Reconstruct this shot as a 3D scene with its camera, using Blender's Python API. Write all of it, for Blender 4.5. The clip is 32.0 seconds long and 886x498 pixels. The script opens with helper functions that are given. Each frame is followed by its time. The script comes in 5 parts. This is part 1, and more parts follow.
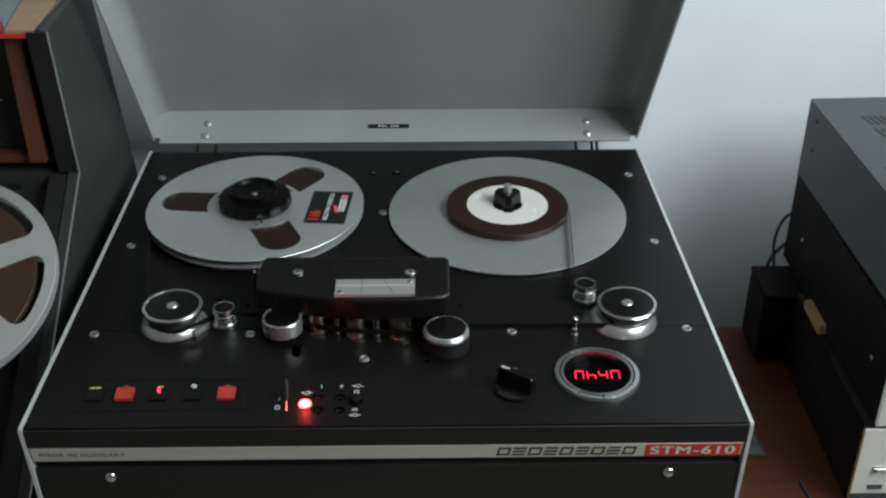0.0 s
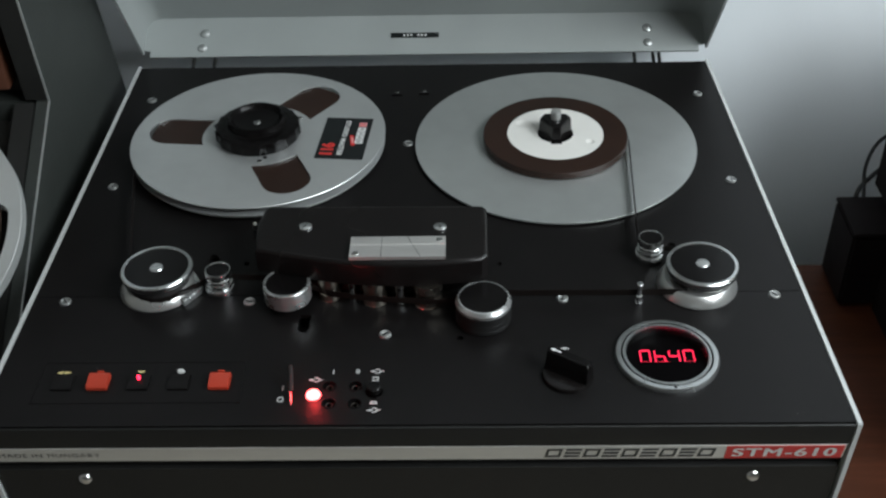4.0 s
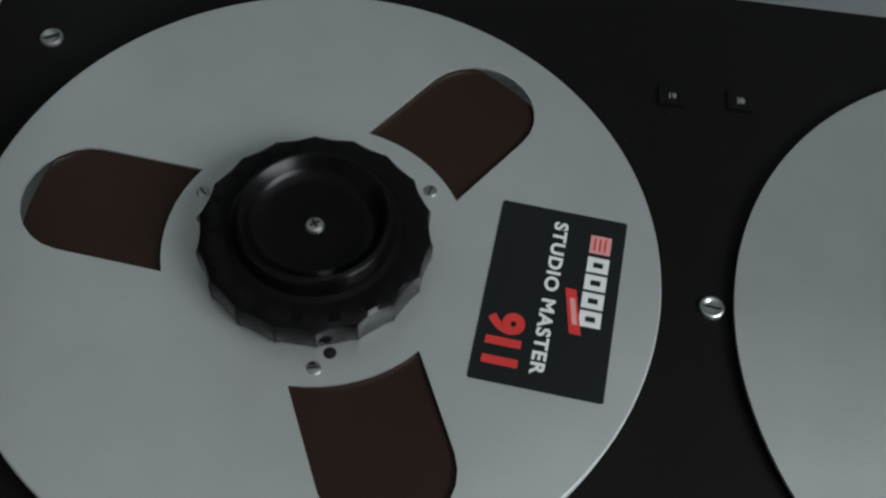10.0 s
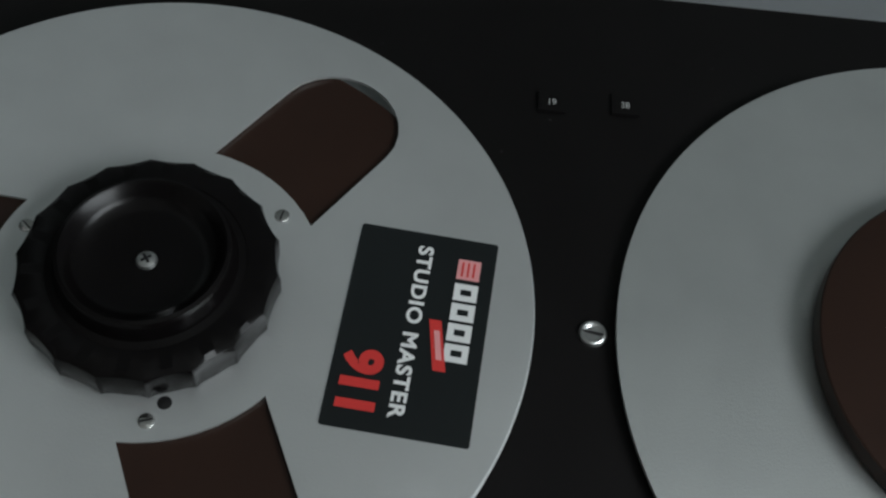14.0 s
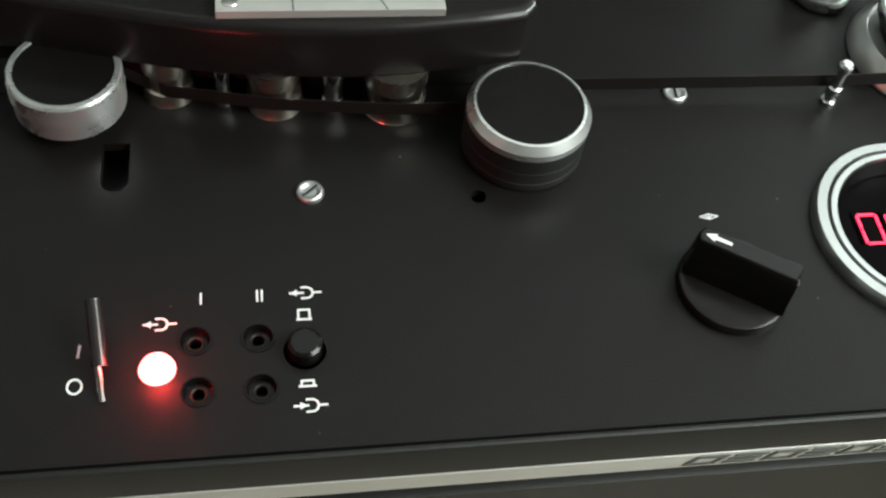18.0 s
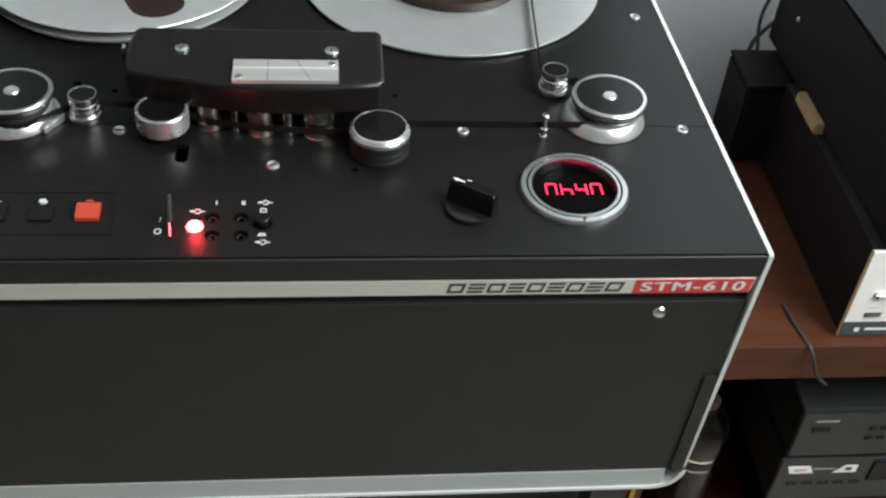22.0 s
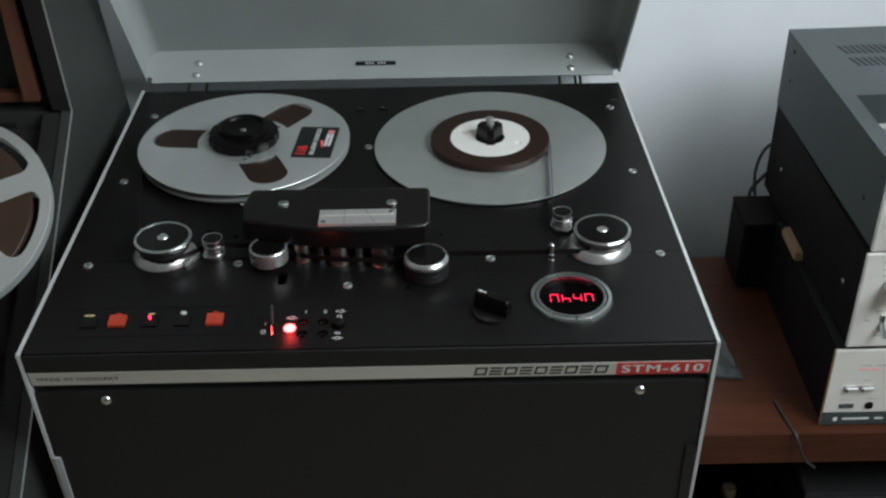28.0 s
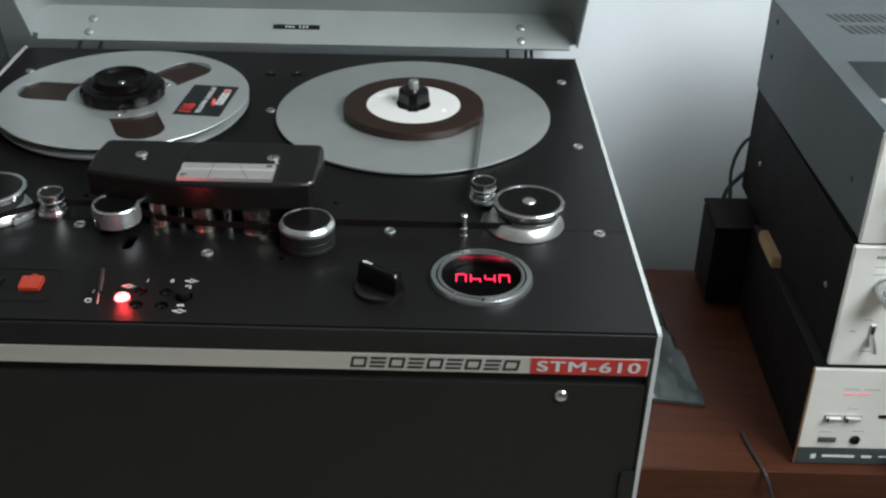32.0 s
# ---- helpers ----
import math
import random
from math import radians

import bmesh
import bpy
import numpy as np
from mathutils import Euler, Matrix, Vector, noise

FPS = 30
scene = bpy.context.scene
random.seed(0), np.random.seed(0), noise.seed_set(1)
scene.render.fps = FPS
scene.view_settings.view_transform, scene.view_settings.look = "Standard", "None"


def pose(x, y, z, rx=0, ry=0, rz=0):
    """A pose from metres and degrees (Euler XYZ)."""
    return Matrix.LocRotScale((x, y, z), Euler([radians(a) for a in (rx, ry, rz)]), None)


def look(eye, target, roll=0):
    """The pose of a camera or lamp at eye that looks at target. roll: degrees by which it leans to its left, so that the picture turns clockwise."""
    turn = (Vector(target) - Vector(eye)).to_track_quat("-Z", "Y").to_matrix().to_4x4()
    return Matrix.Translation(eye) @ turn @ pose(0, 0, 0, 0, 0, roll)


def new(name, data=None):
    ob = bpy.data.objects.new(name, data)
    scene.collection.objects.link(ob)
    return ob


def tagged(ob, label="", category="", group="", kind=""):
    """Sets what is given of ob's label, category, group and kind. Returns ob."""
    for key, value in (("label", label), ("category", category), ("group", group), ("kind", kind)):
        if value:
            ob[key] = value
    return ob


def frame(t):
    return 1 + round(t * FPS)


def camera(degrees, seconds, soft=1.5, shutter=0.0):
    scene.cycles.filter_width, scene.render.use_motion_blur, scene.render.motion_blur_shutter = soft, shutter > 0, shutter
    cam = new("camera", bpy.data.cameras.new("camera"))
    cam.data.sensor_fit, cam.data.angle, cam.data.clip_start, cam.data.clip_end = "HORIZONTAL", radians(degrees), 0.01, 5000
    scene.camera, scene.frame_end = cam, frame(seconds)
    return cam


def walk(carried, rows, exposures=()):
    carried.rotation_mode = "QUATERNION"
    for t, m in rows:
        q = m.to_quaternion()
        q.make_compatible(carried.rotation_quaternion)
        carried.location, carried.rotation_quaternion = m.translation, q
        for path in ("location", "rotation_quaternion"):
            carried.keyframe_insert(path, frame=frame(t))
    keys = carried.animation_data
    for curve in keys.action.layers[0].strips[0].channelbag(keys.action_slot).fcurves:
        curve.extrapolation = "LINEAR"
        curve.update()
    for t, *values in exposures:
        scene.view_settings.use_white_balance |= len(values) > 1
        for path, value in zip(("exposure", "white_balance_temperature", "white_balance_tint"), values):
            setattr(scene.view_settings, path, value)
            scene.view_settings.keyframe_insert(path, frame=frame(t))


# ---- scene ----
cam = camera(43.19, 32.0, soft=2.4)
# t, x, y, z, pitch, roll, heading
PATH = [
    (0.0, 0.0613, -1.2051, 0.6836, 58.57, 0.09, -0.67),
    (0.5, 0.0579, -1.2052, 0.6855, 58.78, 0.30, -0.75),
    (1.0, 0.0537, -1.2009, 0.6849, 58.89, 0.34, -1.03),
    (1.5, 0.0512, -1.1840, 0.6754, 58.24, 0.17, -0.89),
    (2.0, 0.0516, -1.1437, 0.6613, 56.77, 0.04, -0.44),
    (2.5, 0.0523, -1.1003, 0.6469, 55.26, 0.52, -0.33),
    (3.0, 0.0551, -1.0497, 0.6354, 53.66, 1.39, -0.40),
    (3.5, 0.0572, -1.0182, 0.6330, 52.82, 1.31, 0.19),
    (5.5, 0.0717, -0.9076, 0.6134, 51.11, 1.17, 2.24),
    (6.0, 0.0638, -0.8467, 0.6029, 50.59, 0.98, 3.18),
    (6.5, 0.0350, -0.7690, 0.5853, 49.44, -0.38, -0.14),
    (7.0, -0.0239, -0.6696, 0.5680, 47.26, -1.13, -1.08),
    (7.5, -0.0763, -0.5825, 0.5387, 44.06, -2.82, -1.62),
    (8.0, -0.0984, -0.5152, 0.5065, 40.88, -2.78, -2.79),
    (8.5, -0.1053, -0.4372, 0.4818, 37.54, -3.70, -0.77),
    (9.0, -0.0907, -0.3477, 0.4340, 35.14, -2.59, 2.20),
    (9.5, -0.0909, -0.2768, 0.4039, 32.64, -2.36, 5.00),
    (10.0, -0.1004, -0.2285, 0.3773, 32.40, -3.06, 6.50),
    (10.5, -0.1070, -0.2041, 0.3554, 31.31, -1.21, 8.25),
    (11.0, -0.1143, -0.1907, 0.3410, 29.98, -0.64, 8.50),
    (11.5, -0.0986, -0.1923, 0.3359, 29.49, 0.56, 7.78),
    (12.0, -0.0845, -0.2070, 0.3159, 28.52, 0.18, 5.80),
    (12.5, -0.0742, -0.1960, 0.3171, 27.53, -1.39, 3.42),
    (13.0, -0.0774, -0.1737, 0.3212, 27.90, -3.48, 3.42),
    (13.5, -0.0782, -0.1757, 0.3296, 29.91, -4.27, 4.24),
    (15.5, -0.0142, -0.3901, 0.4261, 37.47, -2.58, -2.83),
    (16.0, -0.0288, -0.4790, 0.4179, 38.17, -3.67, -5.94),
    (16.5, -0.0256, -0.5108, 0.3977, 37.21, -3.74, -6.47),
    (17.0, -0.0274, -0.5244, 0.3753, 36.00, -4.43, -3.94),
    (17.5, -0.0288, -0.5420, 0.3427, 34.99, -5.03, -5.17),
    (18.0, -0.0244, -0.5540, 0.3266, 35.45, -5.76, -7.18),
    (18.5, -0.0189, -0.5690, 0.3151, 36.40, -6.11, -7.13),
    (19.0, -0.0128, -0.5742, 0.3039, 37.03, -6.03, -6.62),
    (19.5, -0.0007, -0.5964, 0.3090, 37.44, -5.80, -5.54),
    (20.0, 0.0250, -0.6511, 0.3519, 37.06, -4.58, -3.96),
    (20.5, 0.0725, -0.7283, 0.4108, 40.15, -1.86, -1.76),
    (21.0, 0.0866, -0.8020, 0.4624, 43.12, -1.27, -0.47),
    (21.5, 0.0714, -0.8725, 0.5028, 44.87, -2.68, -2.46),
    (22.0, 0.0341, -0.9807, 0.5456, 47.25, -3.68, -4.53),
    (22.5, 0.0099, -1.0701, 0.5750, 50.08, -4.36, -4.66),
    (23.0, -0.0037, -1.1316, 0.6011, 52.39, -4.05, -4.74),
    (23.5, -0.0156, -1.1727, 0.6212, 54.17, -3.84, -4.72),
    (24.0, -0.0323, -1.2125, 0.6376, 55.44, -3.40, -5.13),
    (24.5, -0.0283, -1.2281, 0.6551, 55.40, -3.20, -3.93),
    (25.0, 0.0065, -1.2351, 0.6675, 55.19, -0.38, -1.26),
    (25.5, 0.0541, -1.2460, 0.6741, 55.34, 0.16, -1.45),
    (27.5, 0.0948, -1.2550, 0.6862, 56.01, 1.28, -0.38),
    (28.0, 0.0944, -1.2481, 0.6878, 55.87, 1.00, -0.54),
    (28.5, 0.0948, -1.2497, 0.6895, 55.93, 0.73, -0.51),
    (29.0, 0.0943, -1.2505, 0.6885, 55.84, 0.55, -0.63),
    (29.5, 0.0962, -1.2460, 0.6847, 55.61, 0.49, -0.64),
    (30.0, 0.1283, -1.2358, 0.6638, 54.80, 0.17, -0.34),
    (30.5, 0.1603, -1.2283, 0.6385, 53.07, -0.29, 0.97),
    (31.0, 0.1618, -1.2120, 0.6336, 52.25, 0.75, -1.47),
    (31.5, 0.1655, -1.1670, 0.5925, 55.19, 0.66, -2.64),
    (32.0, 0.1983, -1.1052, 0.4899, 59.24, -0.88, 1.08),
]
# seconds, stops, kelvin, tint
EXPOSURES = [
    (0, 0.10, 6500, 10), (6, 0.2, 6500, 10), (7, 0.2, 6500, 10), (9, 0.05, 6500, 10), (11, -0.1, 6500, 10), (13, -0.18, 6500, 10), (15.5, -0.25, 6500, 10), (16, -0.42, 6550, 9), (17, 0.6, 6950, 6), (18, 1.0, 7000, 4), (19, 1.25, 7000, 4),
    (20, 1.3, 6850, 6), (21, 1.15, 6700, 9), (22, 1.12, 6650, 10), (23, 0.85, 6600, 9), (25, 0.22, 6500, 10), (28, 0.06, 6500, 10), (29.5, 0.08, 6500, 10), (31, 0.45, 6500, 10), (32, 0.5, 6500, 10)]
walk(cam, [(t, pose(x, y, z, rx, ry, rz)) for t, x, y, z, rx, ry, rz in PATH], EXPOSURES)

# ---------------------------------------------------------------- light
world = bpy.data.worlds.new("world")
scene.world = world
world.use_nodes = True
wn = world.node_tree.nodes
sky = wn.new("ShaderNodeTexSky")
sky.sky_type, sky.sun_disc, sky.sun_elevation, sky.sun_rotation = "NISHITA", False, radians(35), radians(150)
world.node_tree.links.new(sky.outputs[0], wn["Background"].inputs[0])
wn["Background"].inputs[1].default_value = 0.1

# daylight that enters by the window in the east wall
ROOM_Y, EAST_X = -2.9, 1.42
WIN = (-1.62, -0.18, 0.78, 1.74)        # y0, y1, z0, z1 of the opening
lamp = bpy.data.lights.new("window_light", "AREA")
lamp.shape, lamp.size, lamp.size_y, lamp.energy, lamp.color = "RECTANGLE", 1.40, 0.90, 42.0, (0.90, 0.97, 1.0)
window_light = new("window_light", lamp)
window_light.matrix_world = look((EAST_X - 0.03, -0.90, 1.26), (0.1, -0.1, 0.0))

# the lit red signal lamp on the deck
glow = bpy.data.lights.new("signal_light", "POINT")
glow.energy, glow.color, glow.shadow_soft_size = 0.032, (1.0, 0.045, 0.05), 0.004
signal_light = new("signal_light", glow)
signal_light.location = (-0.0619, -0.3689, 0.0105)

# the blue lamp inside the glass tube on the amplifier
tube_glow = bpy.data.lights.new("tube_light", "POINT")
tube_glow.energy, tube_glow.color, tube_glow.shadow_soft_size = 0.012, (0.06, 0.22, 1.0), 0.003
tube_light = new("tube_light", tube_glow)
tube_light.location = (0.626, -0.1795, 0.092)

# ---------------------------------------------------------------- materials
def mat(name, color, rough=0.5, metal=0.0, var=0.12, scale=40.0, bump=0.0, bump_scale=400.0, fine=0.0, emit=None, strength=0.0, spec=0.5, stretch=None, dust=0.0):
    m = bpy.data.materials.new(name)
    m.use_nodes = True
    nt = m.node_tree
    b = nt.nodes["Principled BSDF"]
    b.inputs["Roughness"].default_value = rough
    b.inputs["Metallic"].default_value = metal
    b.inputs["Specular IOR Level"].default_value = spec
    co = nt.nodes.new("ShaderNodeTexCoord")
    src = co.outputs["Object"]
    if stretch:
        mp = nt.nodes.new("ShaderNodeMapping")
        mp.inputs["Scale"].default_value = stretch
        nt.links.new(src, mp.inputs["Vector"])
        src = mp.outputs["Vector"]
    n1 = nt.nodes.new("ShaderNodeTexNoise")
    n1.inputs["Scale"].default_value, n1.inputs["Detail"].default_value = scale, 5.0
    nt.links.new(src, n1.inputs["Vector"])
    n2 = nt.nodes.new("ShaderNodeTexNoise")
    n2.inputs["Scale"].default_value, n2.inputs["Detail"].default_value = scale * 0.13, 3.0
    nt.links.new(src, n2.inputs["Vector"])
    mix = nt.nodes.new("ShaderNodeMath")
    mix.operation = "ADD"
    nt.links.new(n1.outputs[0], mix.inputs[0])
    nt.links.new(n2.outputs[0], mix.inputs[1])
    ramp = nt.nodes.new("ShaderNodeMapRange")
    ramp.inputs["From Min"].default_value, ramp.inputs["From Max"].default_value = 0.6, 1.4
    ramp.inputs["To Min"].default_value, ramp.inputs["To Max"].default_value = 1 - var, 1 + var
    nt.links.new(mix.outputs[0], ramp.inputs["Value"])
    mul = nt.nodes.new("ShaderNodeMix")
    mul.data_type, mul.blend_type = "RGBA", "MULTIPLY"
    mul.inputs[0].default_value = 1.0
    mul.inputs[6].default_value = (*color, 1)
    nt.links.new(ramp.outputs[0], mul.inputs[7])
    col = mul.outputs[2]
    if dust:
        vo = nt.nodes.new("ShaderNodeTexVoronoi")
        vo.inputs["Scale"].default_value = 95.0
        nt.links.new(src, vo.inputs["Vector"])
        th = nt.nodes.new("ShaderNodeMapRange")
        th.inputs["From Min"].default_value, th.inputs["From Max"].default_value = 0.055, 0.02
        nt.links.new(vo.outputs["Distance"], th.inputs["Value"])
        gate = nt.nodes.new("ShaderNodeMapRange")
        gate.inputs["From Min"].default_value, gate.inputs["From Max"].default_value = 0.52, 0.62
        nt.links.new(n1.outputs[0], gate.inputs["Value"])
        both = nt.nodes.new("ShaderNodeMath")
        both.operation = "MULTIPLY"
        nt.links.new(th.outputs[0], both.inputs[0])
        nt.links.new(gate.outputs[0], both.inputs[1])
        amt = nt.nodes.new("ShaderNodeMath")
        amt.operation = "MULTIPLY"
        amt.inputs[1].default_value = dust
        nt.links.new(both.outputs[0], amt.inputs[0])
        dm = nt.nodes.new("ShaderNodeMix")
        dm.data_type = "RGBA"
        dm.inputs[7].default_value = (0.25, 0.25, 0.24, 1)
        nt.links.new(amt.outputs[0], dm.inputs[0])
        nt.links.new(col, dm.inputs[6])
        col = dm.outputs[2]
    nt.links.new(col, b.inputs["Base Color"])
    rr = nt.nodes.new("ShaderNodeMapRange")
    rr.inputs["From Min"].default_value, rr.inputs["From Max"].default_value = 0.3, 0.7
    rr.inputs["To Min"].default_value, rr.inputs["To Max"].default_value = max(rough - 0.06, 0.02), min(rough + 0.06, 1)
    nt.links.new(n2.outputs[0], rr.inputs["Value"])
    nt.links.new(rr.outputs[0], b.inputs["Roughness"])
    if bump:
        nb = nt.nodes.new("ShaderNodeTexNoise")
        nb.inputs["Scale"].default_value, nb.inputs["Detail"].default_value = bump_scale, 3.0
        nt.links.new(src, nb.inputs["Vector"])
        bp = nt.nodes.new("ShaderNodeBump")
        bp.inputs["Strength"].default_value, bp.inputs["Distance"].default_value = bump, 0.001
        nt.links.new(nb.outputs[0], bp.inputs["Height"])
        nt.links.new(bp.outputs[0], b.inputs["Normal"])
    if emit:
        b.inputs["Emission Color"].default_value = (*emit, 1)
        b.inputs["Emission Strength"].default_value = strength
    return m


M_BLACK = mat("black_panel_paint", (0.0058, 0.0051, 0.0051), 0.40, spec=0.20, dust=0.35, bump=0.12, bump_scale=1300, var=0.2)
M_COVER = mat("black_semi_gloss_paint", (0.0072, 0.0060, 0.0058), 0.30, spec=0.28, dust=0.2, bump=0.05, bump_scale=1300, var=0.2)
M_FRONT = mat("black_leatherette", (0.0098, 0.0099, 0.0094), 0.5, spec=0.36, bump=0.18, bump_scale=1600, var=0.2)
M_BLACKPL = mat("black_plastic", (0.0050, 0.0044, 0.0044), 0.22, spec=0.24, dust=0.15, var=0.15)
M_RUBBER = mat("black_rubber", (0.022, 0.022, 0.022), 0.6, var=0.2)
M_LID = mat("grey_lacquer", (0.365, 0.392, 0.385), 0.45, bump=0.15, bump_scale=600, var=0.08, scale=12)
M_EDGE = mat("pale_lacquer_edge", (0.54, 0.56, 0.55), 0.42, var=0.08)
M_ALU = mat("brushed_aluminium", (0.66, 0.675, 0.67), 0.29, 0.86, var=0.07, scale=60, stretch=(1, 14, 14))
M_RING = mat("grey_turned_ring", (0.47, 0.485, 0.485), 0.26, 0.94, var=0.07, scale=60)
M_RINGWALL = mat("polished_turned_aluminium", (0.34, 0.35, 0.35), 0.17, 1.0, var=0.1, scale=60)
M_CONE = mat("satin_turned_cone", (0.60, 0.605, 0.59), 0.30, 0.80, var=0.08, scale=60)
M_STRIP = mat("satin_strip", (0.72, 0.72, 0.70), 0.36, 0.62, var=0.08, scale=50, stretch=(1, 12, 12))
M_CHROME = mat("polished_steel", (0.74, 0.75, 0.75), 0.21, 1.0, var=0.06)
M_SCREW = mat("dulled_screw_steel", (0.58, 0.59, 0.58), 0.36, 0.95, var=0.12, scale=200)
M_STEEL = mat("turned_steel", (0.62, 0.62, 0.60), 0.26, 1.0, var=0.1, scale=120)
M_REEL = mat("matt_reel_aluminium", (0.75, 0.77, 0.765), 0.41, 0.78, var=0.05, bump=0.1, bump_scale=1200)
M_PLATTER = mat("grey_platter", (0.62, 0.645, 0.635), 0.40, 0.80, var=0.06, bump=0.1, bump_scale=1200)
M_TAPE = mat("brown_tape", (0.0235, 0.0112, 0.0074), 0.36, spec=0.33, var=0.25, scale=30)
M_WHITE = mat("white_plastic", (0.78, 0.77, 0.73), 0.35, var=0.05)
M_RED = mat("orange_red_plastic", (0.42, 0.043, 0.021), 0.4, var=0.1)
M_REDPRINT = mat("red_print", (0.62, 0.04, 0.035), 0.5, var=0.05)
M_PINKPRINT = mat("pale_red_print", (0.75, 0.32, 0.32), 0.5, var=0.05)
M_WHITEPRINT = mat("white_print", (0.75, 0.76, 0.75), 0.5, var=0.05)
M_DIMPRINT = mat("worn_white_print", (0.42, 0.43, 0.42), 0.5, var=0.15)
M_YELLOWPRINT = mat("cream_print", (0.60, 0.50, 0.22), 0.5, var=0.05)
M_GREYPRINT = mat("grey_print", (0.20, 0.20, 0.19), 0.5, var=0.1)
M_BLACKPRINT = mat("black_print", (0.018, 0.022, 0.022), 0.38, var=0.1)
M_LABEL = mat("black_label", (0.008, 0.0105, 0.011), 0.32, var=0.12)
M_LAMP = mat("lit_red_lamp", (0.8, 0.1, 0.1), 0.3, emit=(1.0, 0.05, 0.045), strength=18.0)
M_LAMPRIM = mat("red_lamp_rim", (0.6, 0.02, 0.03), 0.3, emit=(1.0, 0.10, 0.10), strength=9.0)
M_LED = mat("lit_led", (0.8, 0.05, 0.08), 0.3, emit=(1.0, 0.02, 0.06), strength=4.0)
M_SEG = mat("lit_segment", (0.6, 0.02, 0.05), 0.3, emit=(1.0, 0.02, 0.075), strength=1.7)
M_BLUE = mat("blue_glow", (0.1, 0.3, 0.9), 0.3, emit=(0.05, 0.32, 1.0), strength=9.0)
M_AMBERGLOW = mat("amber_glow", (0.85, 0.62, 0.52), 0.3, emit=(1.0, 0.30, 0.18), strength=0.6)
M_HEADS = mat("worn_head_steel", (0.52, 0.475, 0.41), 0.28, 1.0, var=0.15, scale=150)
M_DARKSTEEL = mat("dark_steel", (0.26, 0.25, 0.24), 0.25, 1.0, var=0.1, scale=120)
M_ROLLER = mat("worn_black_rubber", (0.012, 0.012, 0.012), 0.5, spec=0.35, var=0.3, scale=90, stretch=(1, 1, 14))
# edge wear together with the highlight the bevel catches, as one colour
M_WORNLIT = mat("wear_and_highlight", (0.10, 0.10, 0.095), 0.4, 0.5, var=0.6, scale=160)
M_BLOCK = mat("satin_splicing_metal", (0.60, 0.59, 0.57), 0.34, 0.65, var=0.06, scale=60, stretch=(1, 14, 14))
M_CAP = mat("dull_tan_plastic", (0.060, 0.042, 0.026), 0.5, var=0.15)
M_KNOB = mat("matt_black_plastic", (0.0034, 0.0028, 0.0029), 0.27, spec=0.20, dust=0.2, var=0.2)
M_DARKBRONZE = mat("tarnished_bronze", (0.020, 0.014, 0.010), 0.5, 0.4)
M_OLDTAPE = mat("dull_brown_tape", (0.055, 0.032, 0.021), 0.42, spec=0.3, var=0.2, scale=30)
M_UNDER = mat("black_steel_paint", (0.0055, 0.0055, 0.0060), 0.45, spec=0.25, var=0.3)
# near-black that stands in for the shade inside holes, slots and gaps
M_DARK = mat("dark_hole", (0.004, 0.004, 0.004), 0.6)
M_WINDOWRED = mat("dark_display_window", (0.0012, 0.0008, 0.0010), 0.5, spec=0.03)
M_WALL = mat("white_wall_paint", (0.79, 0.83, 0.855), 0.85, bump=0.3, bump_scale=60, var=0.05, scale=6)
# for the unseen walls: darkened to weaken the light bounced into the room
M_WALL2 = mat("bounce_cut_wall", (0.30, 0.29, 0.27), 0.85, bump=0.3, bump_scale=60, var=0.05, scale=6)
M_CEIL = mat("ceiling_paint", (0.58, 0.58, 0.56), 0.85, bump=0.3, bump_scale=60, var=0.05, scale=6)
M_TAPEBACK = mat("black_tape_back", (0.0100, 0.0077, 0.0069), 0.34, spec=0.22, var=0.2)
M_SHELF = mat("brown_varnished_wood", (0.064, 0.0192, 0.0086), 0.42, spec=0.22, var=0.35, scale=14, stretch=(1, 9, 9), bump=0.1, bump_scale=60)
M_TRIM = mat("reddish_wood_trim", (0.100, 0.036, 0.019), 0.5, var=0.3, scale=14, stretch=(9, 9, 1))
M_RACK = mat("grey_green_hammer_paint", (0.030, 0.034, 0.031), 0.5, bump=0.3, bump_scale=300, var=0.15)
M_RACKFACE = mat("dark_rack_face", (0.0165, 0.0168, 0.0158), 0.5, spec=0.3, var=0.2)
M_GREYMETAL = mat("blue_grey_metal", (0.050, 0.062, 0.065), 0.5, bump=0.2, bump_scale=500, var=0.08)
M_SILVER = mat("silver_face", (0.86, 0.85, 0.81), 0.40, 0.25, var=0.04, scale=60, stretch=(1, 10, 10))
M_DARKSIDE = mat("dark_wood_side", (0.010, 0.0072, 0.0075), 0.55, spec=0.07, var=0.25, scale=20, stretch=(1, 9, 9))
M_BLACKDEV = mat("black_device_face", (0.02, 0.021, 0.021), 0.35, var=0.15)
M_TAN = mat("tan_wood_block", (0.33, 0.20, 0.105), 0.6, var=0.2, scale=30)
M_PAPER = mat("tan_cardboard", (0.36, 0.25, 0.16), 0.8, var=0.15)
M_FLOOR = mat("parquet", (0.40, 0.35, 0.28), 0.4, var=0.3, scale=10, stretch=(1, 8, 1))
M_CABLE = mat("black_cable", (0.02, 0.02, 0.022), 0.5)
M_GREYCABLE = mat("grey_cable", (0.02, 0.022, 0.022), 0.5)
M_BAG = mat("grey_plastic_bag", (0.060, 0.070, 0.070), 0.28, var=0.4, scale=20)
M_PINKGLOW = mat("glowing_pink_line", (0.75, 0.30, 0.32), 0.4, emit=(1.0, 0.10, 0.14), strength=0.22)
M_FAINT = mat("faint_grey_print", (0.46, 0.46, 0.44), 0.5, var=0.1)
M_LEG = mat("dark_green_grey_enamel", (0.018, 0.023, 0.022), 0.45, var=0.2)
